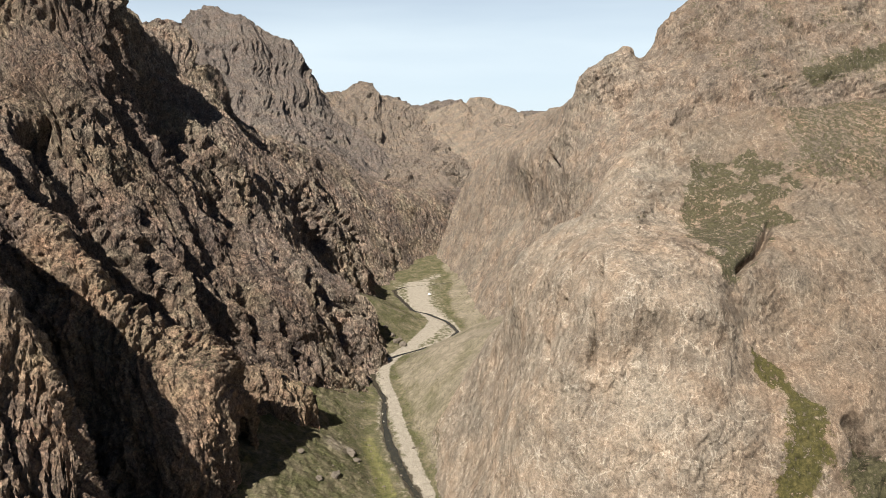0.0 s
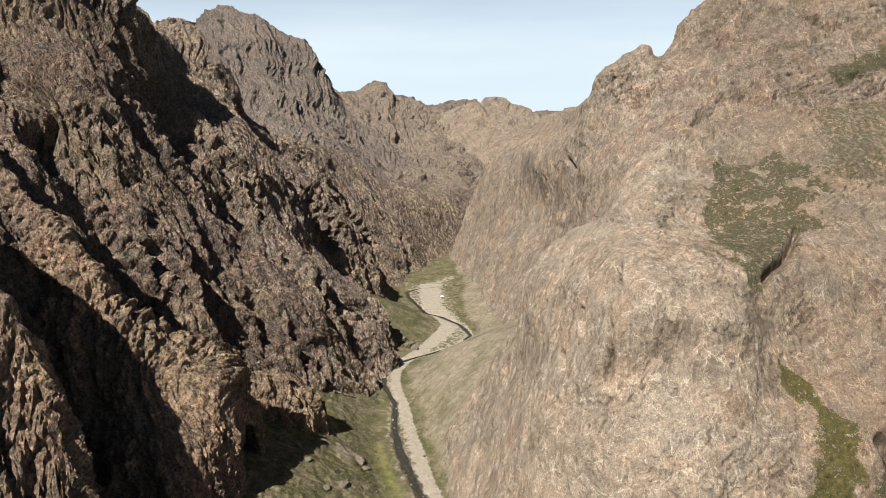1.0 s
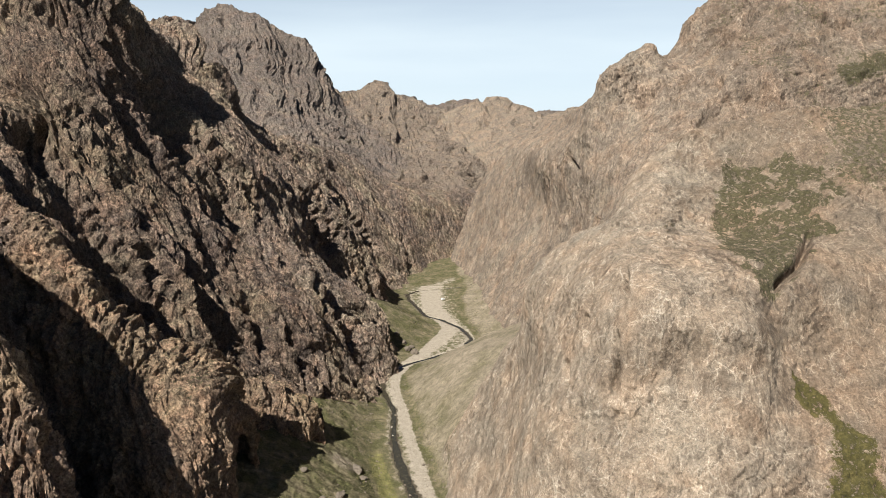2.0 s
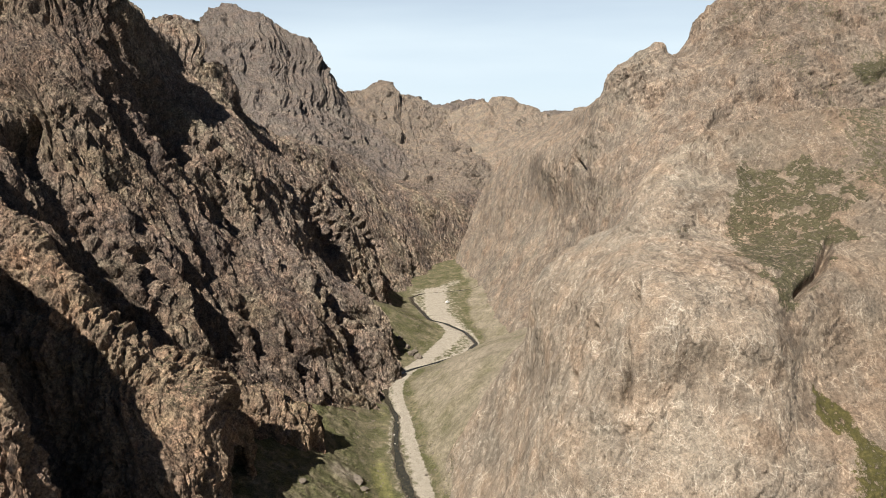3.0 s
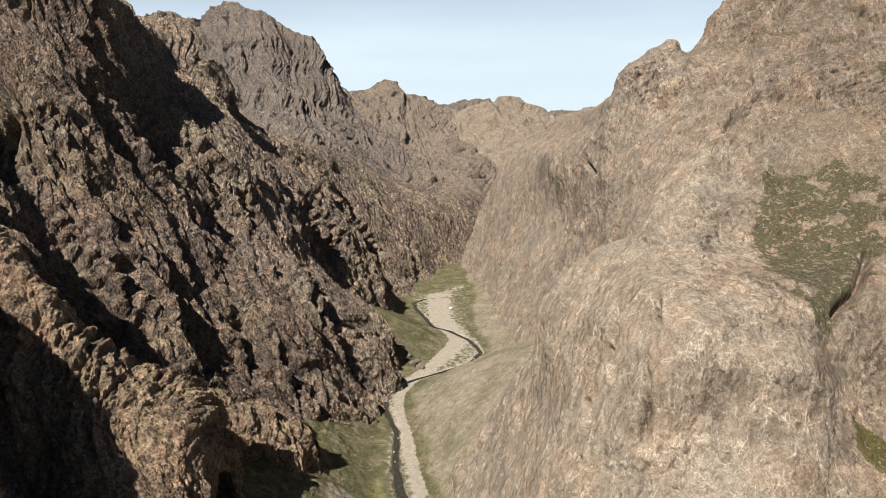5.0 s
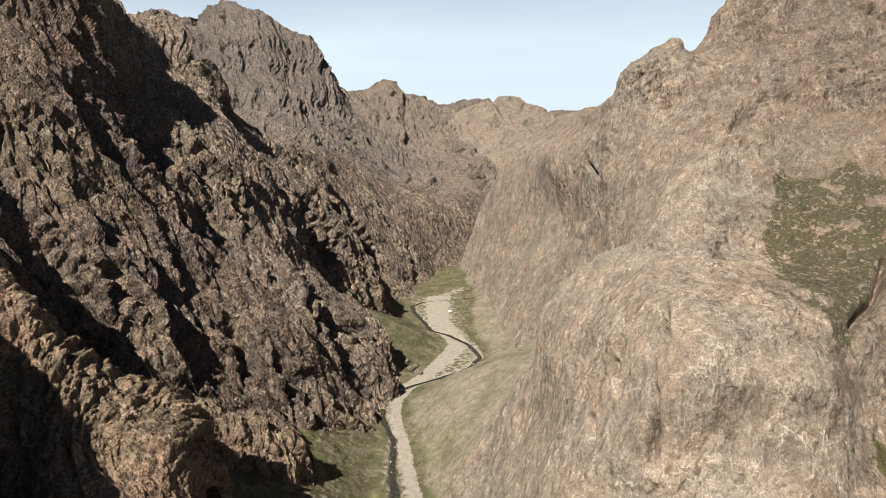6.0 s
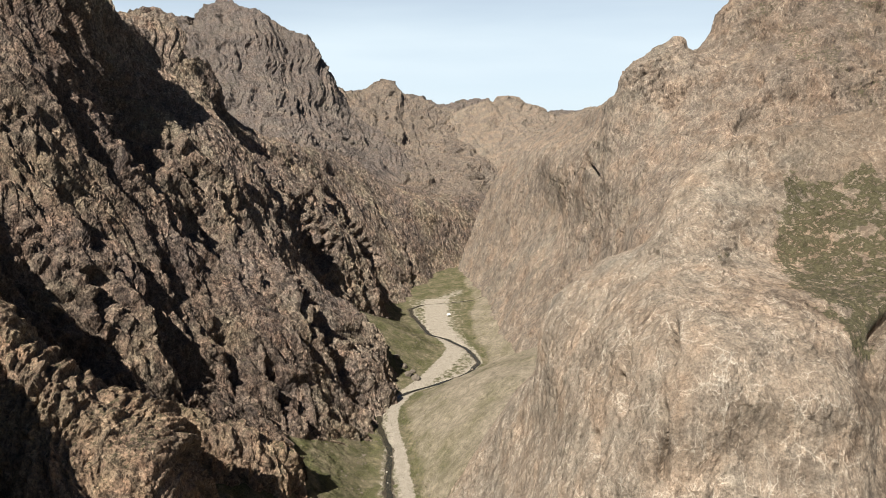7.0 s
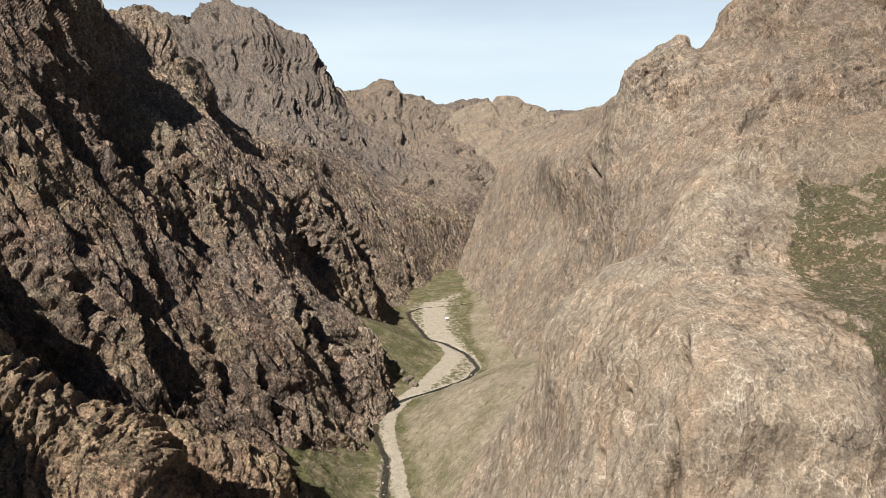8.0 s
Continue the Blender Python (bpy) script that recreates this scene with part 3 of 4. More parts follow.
# ---- east buttress ----
east_near = []
east_near.append(level(-12, (420, 185), (260, 190), (150, 200), (90, 206), (45, 218), (12, 250), (2, 298), (-4, 350), (-12, 400), (-14, 446), (28, 500), (140, 536), (300, 566)))
east_near.append(level(60, (430, 215), (270, 220), (155, 232), (100, 236), (60, 243), (36, 265), (27, 300), (28, 338), (21, 390), (19, 434), (52, 478), (140, 505), (300, 535)))
east_near.append(level(100, (440, 235), (275, 240), (145, 252), (105, 250), (72, 256), (42, 277), (38, 310), (39, 347), (35, 385), (42, 415), (75, 455), (145, 485), (300, 515)))
east_near.append(level(135, (450, 270), (280, 278), (154, 288), (120, 270), (90, 270), (63, 272), (50, 305), (46, 342), (38, 379), (58, 405), (96, 440), (150, 470), (300, 500)))
east_near.append(level(155, (455, 300), (285, 308), (150, 295), (116, 274), (93, 272), (75, 274), (59, 302), (55, 345), (52, 382), (78, 405), (108, 435), (155, 460), (300, 490)))
east_near.append(level(168, (457, 312), (287, 320), (160, 310), (126, 303), (102, 288), (84, 283), (70, 304), (66, 348), (68, 382), (90, 404), (114, 432), (158, 456), (300, 486)))
east_near.append(level(176, (460, 330), (290, 338), (172, 326), (140, 338), (112, 342), (92, 326), (80, 335), (80, 360), (84, 380), (102, 402), (124, 426), (165, 450), (300, 480)))
east_near.append(level(200, (465, 370), (300, 375), (203, 354), (165, 365), (147, 371), (124, 371), (106, 374), (99, 381), (102, 393), (118, 405), (145, 418), (180, 435), (300, 465)))
east_near.append([(470, 410, 238), (320, 402, 232), (232, 396, 230), (195, 391, 228), (172, 391, 226), (152, 390, 225), (130, 388, 222), (121, 391, 218), (124, 399, 216), (140, 406, 216), (170, 411, 215), (200, 422, 212), (300, 450, 205)])
east_near.append([(470, 450, 246), (330, 445, 238), (255, 425, 230), (214, 414, 227), (190, 410, 225), (176, 408, 223), (166, 406, 219), (162, 406, 216), (164, 410, 214), (172, 416, 213), (184, 420, 212), (210, 430, 208), (300, 455, 204)])
east_near.append([(470, 520, 190), (330, 510, 180), (260, 500, 170), (225, 490, 165), (205, 480, 165), (195, 470, 168), (190, 460, 170), (190, 455, 172), (192, 455, 172), (196, 458, 172), (204, 462, 170), (220, 470, 168), (300, 490, 165)])


def build_east_near():
    P, A, B = loft(east_near, fineness=0.0028, least=0.84)
    N = -normals(P)
    D = slabby(P, B, (0.72, -0.69), 2.6, 0.7, 0.6, 201)
    D = carve(P, N, D, ((166, 332, 179), (156, 318, 171), (148, 307, 166), (139, 300, 162), (134, 296, 158), (133, 293, 152)), 3.2, 9, crack=True)
    D = D + 1.0 * smooth(P[..., 0] - 0.62 * P[..., 1], -48, -44) * (1 - smooth(P[..., 1], 318, 340)) * smooth(P[..., 1], 270, 290)
    D = carve(P, N, D, ((169, 259, 108), (172, 255, 101), (175, 248, 92)), 6, 15, crack=True)
    D = carve(P, N, D, ((205, 275, 110), (180, 258, 92), (160, 248, 76)), 12, 6)
    for line in (
        ((60, 310, 160), (58, 301, 153), (57, 296, 148)),
        ((55, 300, 147), (56, 290, 137)),
        ((71, 296, 168), (69, 284, 158)),
        ((64, 277, 147), (64, 272, 134), (63, 268, 122)),
        ((48, 299, 126), (47, 289, 118)),
    ):
        D = carve(P, N, D, line, 3.4, 5.5, crack=True)
    P = raised(P, N, D)
    x, y, z = P[..., 0], P[..., 1], P[..., 2]
    n = fbm(x / 14, y / 14, z / 14, 3, 230)
    west_edge = np.interp(z, [154, 160, 171, 181, 206], [131, 124, 119, 127, 138])
    east_edge = np.interp(z, [154, 160, 168, 178, 203], [134, 141, 151, 177, 194])
    inside = np.minimum(x - west_edge, east_edge - x) / 5 + 1.4 * n
    open_ground = 0.8 * smooth(x - west_edge, 26, 50) + 1.6 * fbm(x / 9, y / 9, z / 7, 3, 233)
    grass = 0.65 * smooth(inside, -0.4, 1.0) * (1 - 0.8 * smooth(open_ground, 0.7, 1.2)) * smooth(z, 151, 157) * (1 - smooth(z + 6 * n, 204, 210)) * (y > 285) * (y < 405)
    foot = 0.42 * (1 - smooth(z + 14 * n, 8, 46)) * smooth(y, 380, 420)
    ledge = 0.5 * np.exp(-((x - 103) / 5) ** 2 - ((z - 178) / 2.5) ** 2)
    dark_slope = 0.8 * smooth(x + 8 * n - 0.4 * (96 - z), 156, 164) * (1 - smooth(z + 10 * n, 88, 98)) * (y < 290)
    upland = 0.5 * smooth(x + 12 * n, 176, 200) * smooth(z, 186, 200) * (y > 300)
    grass = np.maximum.reduce([grass, foot, ledge, dark_slope, upland])
    mid_line = np.interp(z, [80, 96, 114, 128], [143, 150, 149, 137])
    half = np.interp(z, [70, 84, 96, 114, 124, 130], [8, 8, 8.5, 6.5, 3.5, 0])
    moss = np.clip(1.1 - np.abs(x - mid_line) / np.maximum(half, 0.5) * 0.75 + 0.7 * n, 0, 0.68) * (y < 300) * (z < 130) * smooth(z, 60, 72)
    brown = np.clip(0.9 * smooth(x + 14 * n, 84, 165) + 0.5 * smooth(n, 0.15, 0.5), 0, 1)
    SCRUB["east"] = (P[grass > 0.42], -normals(P)[grass > 0.42])
    return tagged(grid_mesh("cliff_east", P, ROCK_EAST, (("grass", grass), ("moss", moss), ("brown", brown))), "sunlit pinkish tan rock buttress with patches of green scrub", "cliff", kind="structure")


build_east_near()

# ---- east wall beyond it ----
east_far = []
east_far.append(level(-12, (400, 455), (150, 490), (86, 530), (64, 560), (48, 595), (34, 680), (22, 740), (20, 820), (12, 890), (-2, 965), (-12, 1050), (40, 1115), (200, 1130)))
east_far.append(level(60, (400, 480), (160, 520), (116, 552), (104, 580), (96, 612), (84, 690), (66, 750), (54, 838), (44, 910), (24, 985), (16, 1065), (70, 1125), (200, 1130)))
east_far.append(level(120, (400, 500), (170, 535), (126, 562), (122, 600), (120, 640), (106, 695), (98, 760), (76, 850), (62, 905), (44, 985), (42, 1070), (90, 1130), (205, 1130)))
east_far.append(level(175, (400, 520), (190, 550), (154, 580), (142, 610), (130, 640), (108, 692), (97, 742), (88, 835), (84, 905), (78, 990), (80, 1085), (120, 1135), (215, 1130)))
east_far.append([(400, 560, 215), (225, 590, 220), (190, 605, 220), (168, 630, 218), (146, 655, 215), (120, 680, 215), (126, 745, 208), (126, 828, 204), (122, 905, 200), (118, 1000, 196), (122, 1100, 194), (150, 1140, 185), (230, 1140, 180)])
east_far.append([(420, 600, 258), (270, 605, 262), (226, 632, 262), (196, 652, 258), (160, 664, 258), (134, 682, 250), (138, 750, 234), (140, 830, 228), (140, 910, 222), (140, 990, 218), (142, 1120, 213), (185, 1150, 205), (250, 1150, 195)])
east_far.append([(440, 640, 315), (290, 645, 300), (236, 672, 292), (205, 678, 272), (176, 678, 280), (147, 688, 266), (151, 760, 237), (158, 840, 231), (158, 920, 225), (160, 1000, 220), (160, 1150, 216), (205, 1170, 205), (270, 1170, 195)])
east_far.append([(460, 690, 375), (300, 700, 362), (243, 712, 335), (208, 712, 280), (184, 698, 286), (160, 700, 279), (172, 790, 237), (185, 860, 230), (190, 940, 224), (200, 1030, 219), (205, 1180, 213), (240, 1190, 203), (290, 1180, 195)])
east_far.append([(500, 900, 150), (480, 900, 150), (470, 900, 150), (465, 910, 150), (460, 920, 150), (450, 930, 150), (440, 950, 140), (430, 980, 130), (430, 1020, 120), (430, 1080, 110), (420, 1220, 100), (420, 1240, 100), (420, 1250, 100)])


def build_east_far():
    brow = 0.9 * np.array(east_far[-2]) + 0.1 * np.array(east_far[-1])
    P, A, B = loft(east_far[:-1] + [brow] + east_far[-1:], fineness=0.0025, soft=2.0)
    N = -normals(P)
    D = slabby(P, B, (0.25, -0.97), 4.5, 2.0, 0.9, 301)
    D = D * (0.75 + 0.5 * smooth(P[..., 2], 200, 250))
    for line in (
        ((216, 606, 238), (207, 598, 225), (198, 589, 212)),
        ((228, 622, 256), (222, 612, 246)),
        ((100, 728, 178), (100, 718, 164)),
        ((109, 692, 182), (117, 670, 172)),
        ((310, 650, 312), (331, 635, 296)),
    ):
        D = carve(P, N, D, line, 4.5, 5.5, crack=True)
    P = raised(P, N, D)
    x, y, z = P[..., 0], P[..., 1], P[..., 2]
    n = fbm(x / 14, y / 14, z / 14, 3, 230)
    band = np.abs(z - 258 - 0.26 * (x - 311)) / 13 + 2 * smooth(-x, -322, -300)
    grass = np.clip(1.1 - band + 0.5 * n, 0, 0.72)
    grass = np.maximum(grass, 0.4 * smooth(fbm(x / 30, y / 30, z / 22, 4, 236), 0.02, 0.3) * smooth(x, 205, 250))
    brown = np.clip(0.55 * smooth(x + 16 * n, 170, 260) + 0.5 * smooth(n, 0.1, 0.5), 0, 1)
    SCRUB["east_far"] = (P[grass > 0.45], None)
    return tagged(grid_mesh("cliff_east_far", P, ROCK_EAST_HIGH, (("grass", grass), ("brown", brown))), "sunlit tan canyon wall with rounded rock domes along its crest", "cliff", kind="structure")


build_east_far()

# ---- spurs at the foot of the west cliff ----
spur_a = []
spur_a.append([(-265, 330, 60), (-215, 302, 45), (-188, 292, 36), (-165, 285, 28), (-140, 276, 10), (-122, 280, -8), (-106, 290, -12), (-98, 312, -12)])
spur_a.append([(-265, 338, 130), (-214, 318, 112), (-189, 308, 98), (-166, 300, 86), (-140, 290, 80), (-123, 291, 76), (-112, 296, 64), (-105, 318, 30)])
spur_a.append([(-265, 346, 195), (-213, 333, 160), (-188, 325, 144), (-168, 320, 126), (-146, 309, 107), (-128, 309, 99), (-116, 312, 90), (-107, 326, 58)])
spur_a.append([(-265, 356, 240), (-213, 345, 186), (-188, 338, 162), (-168, 334, 136), (-147, 330, 121), (-130, 334, 109), (-119, 333, 99), (-110, 336, 68)])
spur_a.append([(-265, 366, 190), (-212, 356, 160), (-187, 353, 138), (-168, 351, 118), (-147, 351, 111), (-130, 354, 99), (-118, 352, 87), (-108, 350, 52)])
spur_a.append([(-265, 382, 110), (-208, 370, 70), (-180, 366, 45), (-164, 366, 40), (-142, 364, 35), (-125, 366, 25), (-112, 364, 12), (-102, 360, -4)])
spur_b = []
spur_b.append([(-260, 190, 60), (-214, 175, 40), (-174, 160, 20), (-139, 150, 0), (-109, 155, -12), (-84, 175, -12)])
spur_b.append([(-260, 215, 135), (-214, 200, 115), (-174, 188, 100), (-139, 180, 64), (-116, 182, 46), (-98, 196, 26)])
spur_b.append([(-260, 252, 241), (-216, 242, 219), (-181, 234, 185), (-146, 223, 124), (-126, 208, 81), (-108, 210, 42)])
spur_b.append([(-260, 268, 241), (-218, 256, 217), (-186, 248, 185), (-150, 237, 144), (-130, 222, 95), (-110, 222, 42)])
spur_b.append([(-260, 290, 105), (-214, 275, 90), (-179, 262, 75), (-149, 252, 44), (-124, 245, 30), (-99, 240, -9)])
spur_b.append([(-260, 310, 50), (-214, 290, 30), (-174, 280, 10), (-144, 270, 0), (-119, 262, -12), (-89, 255, -12)])
knoll = []
knoll.append([(-150, 388, 45), (-128, 390, 34), (-108, 396, 30), (-92, 404, 20), (-80, 416, 8)])
knoll.append([(-150, 398, 70), (-128, 398, 62), (-108, 402, 54), (-93, 410, 42), (-83, 420, 30)])
knoll.append([(-150, 405, 82), (-131, 405, 74), (-114, 408, 66), (-98, 416, 52), (-87, 424, 40)])
knoll.append([(-150, 418, 74), (-134, 417, 64), (-114, 419, 56), (-99, 426, 44), (-88, 431, 32)])
knoll.append([(-150, 440, 40), (-135, 440, 35), (-115, 440, 25), (-100, 441, 15), (-87, 441, 5)])


def build_spur(lines, label, seed, ribs, crags, least=0.7, tall=0.42):
    P, A, B = loft(lines, fineness=0.0028, least=least, soft=1.5)
    P = raised(P, normals(P), craggy(P, A, B, ribs, crags, 0.7, seed, 30.0, shade=2.0, tall=tall))
    grass = 0.45 * smooth(normals(P)[..., 2], 0.6, 0.9)
    return tagged(grid_mesh("rock_spur", P, ROCK_SPUR, (("grass", grass),)), label, "rock spur", kind="structure")


build_spur(spur_a, "brown craggy rock spur running down from the cliff", 401, 5.0, 4.0)
build_spur(spur_b, "steep brown rock spur throwing a deep shadow into a ravine", 501, 5.0, 4.0, 0.95, 0.26)
build_spur(knoll, "low broken rock knoll above the grassy slope", 601, 4.0, 3.4)

# ---- mountains at the head of the valley ----
peak_west = []
peak_west.append([(-900, 1050, 60), (-640, 1000, 60), (-520, 980, 60), (-380, 950, 60), (-240, 940, 60), (-170, 960, 60), (-110, 1000, 50), (-40, 1060, 10)])
peak_west.append([(-900, 1200, 230), (-620, 1200, 230), (-510, 1170, 225), (-390, 1130, 200), (-270, 1090, 170), (-200, 1080, 140), (-130, 1120, 100), (-60, 1150, 50)])
peak_west.append([(-900, 1350, 330), (-610, 1360, 335), (-520, 1330, 330), (-430, 1310, 325), (-330, 1300, 270), (-240, 1260, 195), (-180, 1280, 150), (-90, 1260, 90)])
peak_west.append([(-900, 1470, 380), (-605, 1463, 395), (-534, 1432, 380), (-482, 1436, 424), (-312, 1406, 356), (-254, 1390, 281), (-222, 1400, 215), (-120, 1380, 130)])
peak_west.append([(-900, 1600, 360), (-620, 1560, 370), (-560, 1540, 370), (-500, 1530, 390), (-350, 1520, 330), (-280, 1500, 250), (-240, 1500, 200), (-150, 1480, 120)])
peak_west.append([(-900, 1900, 60), (-700, 1900, 60), (-600, 1900, 60), (-520, 1900, 60), (-400, 1900, 60), (-320, 1800, 60), (-280, 1700, 60), (-200, 1600, 50)])
head_west = []
head_west.append([(-500, 1300, 30), (-330, 1200, 30), (-230, 1150, 30), (-150, 1120, 30), (-90, 1100, 30), (-30, 1070, 5), (60, 1090, -10), (160, 1160, -10)])
head_west.append([(-500, 1450, 150), (-330, 1360, 140), (-230, 1310, 135), (-160, 1290, 130), (-110, 1280, 112), (-45, 1262, 92), (40, 1275, 78), (140, 1320, 60)])
head_west.append([(-500, 1620, 210), (-340, 1560, 195), (-240, 1520, 185), (-180, 1500, 176), (-130, 1490, 150), (-70, 1450, 138), (10, 1450, 140), (110, 1480, 110)])
head_west.append([(-500, 1750, 255), (-340, 1690, 232), (-250, 1660, 228), (-190, 1650, 225), (-140, 1640, 205), (-80, 1600, 180), (0, 1600, 150), (100, 1600, 120)])
head_west.append([(-500, 1830, 280), (-320, 1800, 258), (-264, 1800, 253), (-205, 1800, 278), (-162, 1800, 253), (-104, 1800, 234), (-46, 1790, 212), (60, 1750, 170)])
head_west.append([(-500, 2200, 60), (-320, 2200, 60), (-264, 2200, 60), (-205, 2200, 60), (-162, 2200, 60), (-104, 2200, 60), (-46, 2200, 60), (60, 2200, 60)])
head_mid = []
head_mid.append([(-700, 2250, 60), (-250, 2250, 60), (-160, 2250, 60), (-80, 2250, 60), (10, 2250, 60), (80, 2250, 60), (150, 2250, 60), (600, 2250, 60)])
head_mid.append([(-700, 2500, 200), (-250, 2500, 190), (-160, 2500, 180), (-80, 2500, 170), (10, 2500, 180), (80, 2500, 175), (150, 2500, 160), (600, 2500, 160)])
head_mid.append([(-700, 2700, 280), (-250, 2700, 261), (-160, 2700, 244), (-83, 2700, 223), (11, 2700, 244), (81, 2700, 227), (147, 2700, 208), (600, 2700, 200)])
head_mid.append([(-700, 3200, 60), (-250, 3200, 60), (-160, 3200, 60), (-80, 3200, 60), (10, 3200, 60), (80, 3200, 60), (150, 3200, 60), (600, 3200, 60)])
head_east = []
head_east.append([(-60, 1250, 0), (0, 1200, 0), (60, 1160, 0), (110, 1150, 10), (170, 1160, 20), (240, 1180, 30), (320, 1200, 30), (450, 1250, 30)])
head_east.append([(-60, 1450, 80), (0, 1400, 90), (60, 1360, 100), (110, 1340, 110), (160, 1340, 120), (230, 1350, 110), (310, 1380, 100), (450, 1400, 100)])
head_east.append([(-60, 1620, 160), (5, 1600, 170), (55, 1580, 180), (95, 1570, 190), (150, 1560, 180), (215, 1560, 160), (290, 1560, 140), (450, 1560, 130)])
head_east.append([(-60, 1750, 195), (19, 1750, 224), (60, 1750, 236), (98, 1750, 249), (151, 1750, 227), (215, 1750, 198), (290, 1750, 165), (450, 1750, 150)])
head_east.append([(-60, 2100, 60), (20, 2100, 60), (60, 2100, 60), (98, 2100, 60), (151, 2100, 60), (215, 2100, 60), (290, 2100, 60), (450, 2100, 60)])


def build_mountain(lines, label, seed, ribs, crags, rock):
    P, A, B = loft(lines, fineness=0.0021, most=4.5)
    P = raised(P, normals(P), craggy(P, A, B, 2.4 * ribs, 2.2 * crags, 1.6, seed, 75.0))
    grass = 0.5 * np.clip(fbm(P[..., 0] / 60, P[..., 1] / 60, P[..., 2] / 60, 3, seed + 7), 0, 1)
    return tagged(grid_mesh("mountain", P, rock, (("grass", grass),)), label, "mountain", kind="structure")


build_mountain(peak_west, "high greyish brown rock peak with a blunt summit", 701, 5.0, 3.5, ROCK_FAR)
build_mountain(head_west, "craggy brown ridge with a pointed top", 711, 6.0, 3.5, ROCK_HEAD)
build_mountain(head_mid, "hazy distant brown mountain ridge", 721, 6.0, 3.5, ROCK_FAR)
build_mountain(head_east, "brown ridge closing the head of the canyon", 731, 5.0, 2.6, ROCK_EAST_HIGH)

# ---- loose rocks, scrub and grass ----
def stone_material(name, dark, light):
    m, n, l, p = nodes_of(name)
    geo = n.new("ShaderNodeNewGeometry").outputs["Position"]
    f = tex_noise(n, l, geo, 1.1, 8, 0.75)
    l.new(ramp(n, l, f, ((0.3, dark), (0.7, light))), p.inputs["Base Color"])
    p.inputs["Roughness"].default_value = 0.9
    b = n.new("ShaderNodeBump")
    b.inputs["Strength"].default_value, b.inputs["Distance"].default_value = 0.8, 0.2
    l.new(f, b.inputs["Height"])
    l.new(b.outputs["Normal"], p.inputs["Normal"])
    return m


STONE = stone_material("stone", (0.048, 0.039, 0.031), (0.136, 0.112, 0.085))
STONE_PALE = stone_material("stone_pale", (0.170, 0.156, 0.136), (0.306, 0.286, 0.252))


def rock_points(seed, subdivisions, squat):
    bm = bmesh.new()
    bmesh.ops.create_icosphere(bm, subdivisions=subdivisions, radius=1.0)
    V = np.array([v.co[:] for v in bm.verts])
    F = np.array([[v.index for v in f.verts] for f in bm.faces])
    bm.free()
    o = seed * 3.7
    r = 1 + 0.32 * fbm(V[:, 0] * 0.9 + o, V[:, 1] * 0.9, V[:, 2] * 0.9, 3, seed) + 0.3 * blocks(V[:, 0] * 1.4 + o, (V[:, 1] + V[:, 2]) * 1.4, seed)
    V = V * r[:, None] * np.array([1.0, 0.8, squat])
    return V, F


def boulder(x, y, size, seed, material, label, squat=0.7):
    V, F = rock_points(seed, 3, squat)
    turn = seed * 1.3
    V = V * size * 0.5
    c, t = math.cos(turn), math.sin(turn)
    V = np.stack([V[:, 0] * c - V[:, 1] * t, V[:, 0] * t + V[:, 1] * c, V[:, 2]], 1)
    me = bpy.data.meshes.new("boulder")
    me.from_pydata(V.tolist(), [], F.tolist())
    me.materials.append(material)
    ob = new("boulder", me)
    z = float(ground_height(np.array([x]), np.array([y]))[0])
    ob.location = (x, y, z + 0.12 * size * squat)
    return tagged(ob, label, "boulder", group="boulders on the valley floor")


for x, y, size, seed in ((-20.5, 425, 2.6, 1), (-27, 391, 2.0, 2), (-31, 402, 1.6, 3), (-46, 498, 2.2, 4), (-40, 455, 1.8, 5), (9, 652, 2.6, 6), (-8, 634, 2.0, 7)):
    boulder(x, y, size, seed, STONE, "grey brown boulder lying on pale gravel beside the stream")
for x, y, size, seed in ((-47, 479, 1.7, 11), (-45, 466, 1.3, 12), (-19, 378, 1.5, 13), (-52, 800, 2.4, 14)):
    boulder(x, y, size, seed, STONE_PALE, "pale weathered boulder standing in the stream bed")
for x, y, size, seed in ((-62, 405, 10.0, 21), (-57, 399, 6.0, 22), (-65, 362, 7.0, 23), (-73, 352, 6.0, 24), (-86, 368, 5.0, 28)):
    boulder(x, y, size, seed, STONE, "brown outcrop boulder half sunk in a grassy slope", 0.42)
for x, y, size, seed in ((-40, 628, 9.0, 31), (-47, 634, 7.5, 32), (-52, 645, 7.0, 33), (-44, 641, 5.0, 34), (-60, 655, 6.0, 35)):
    boulder(x, y, size, seed, STONE, "broken rock outcrop at the foot of the cliff", 0.75)


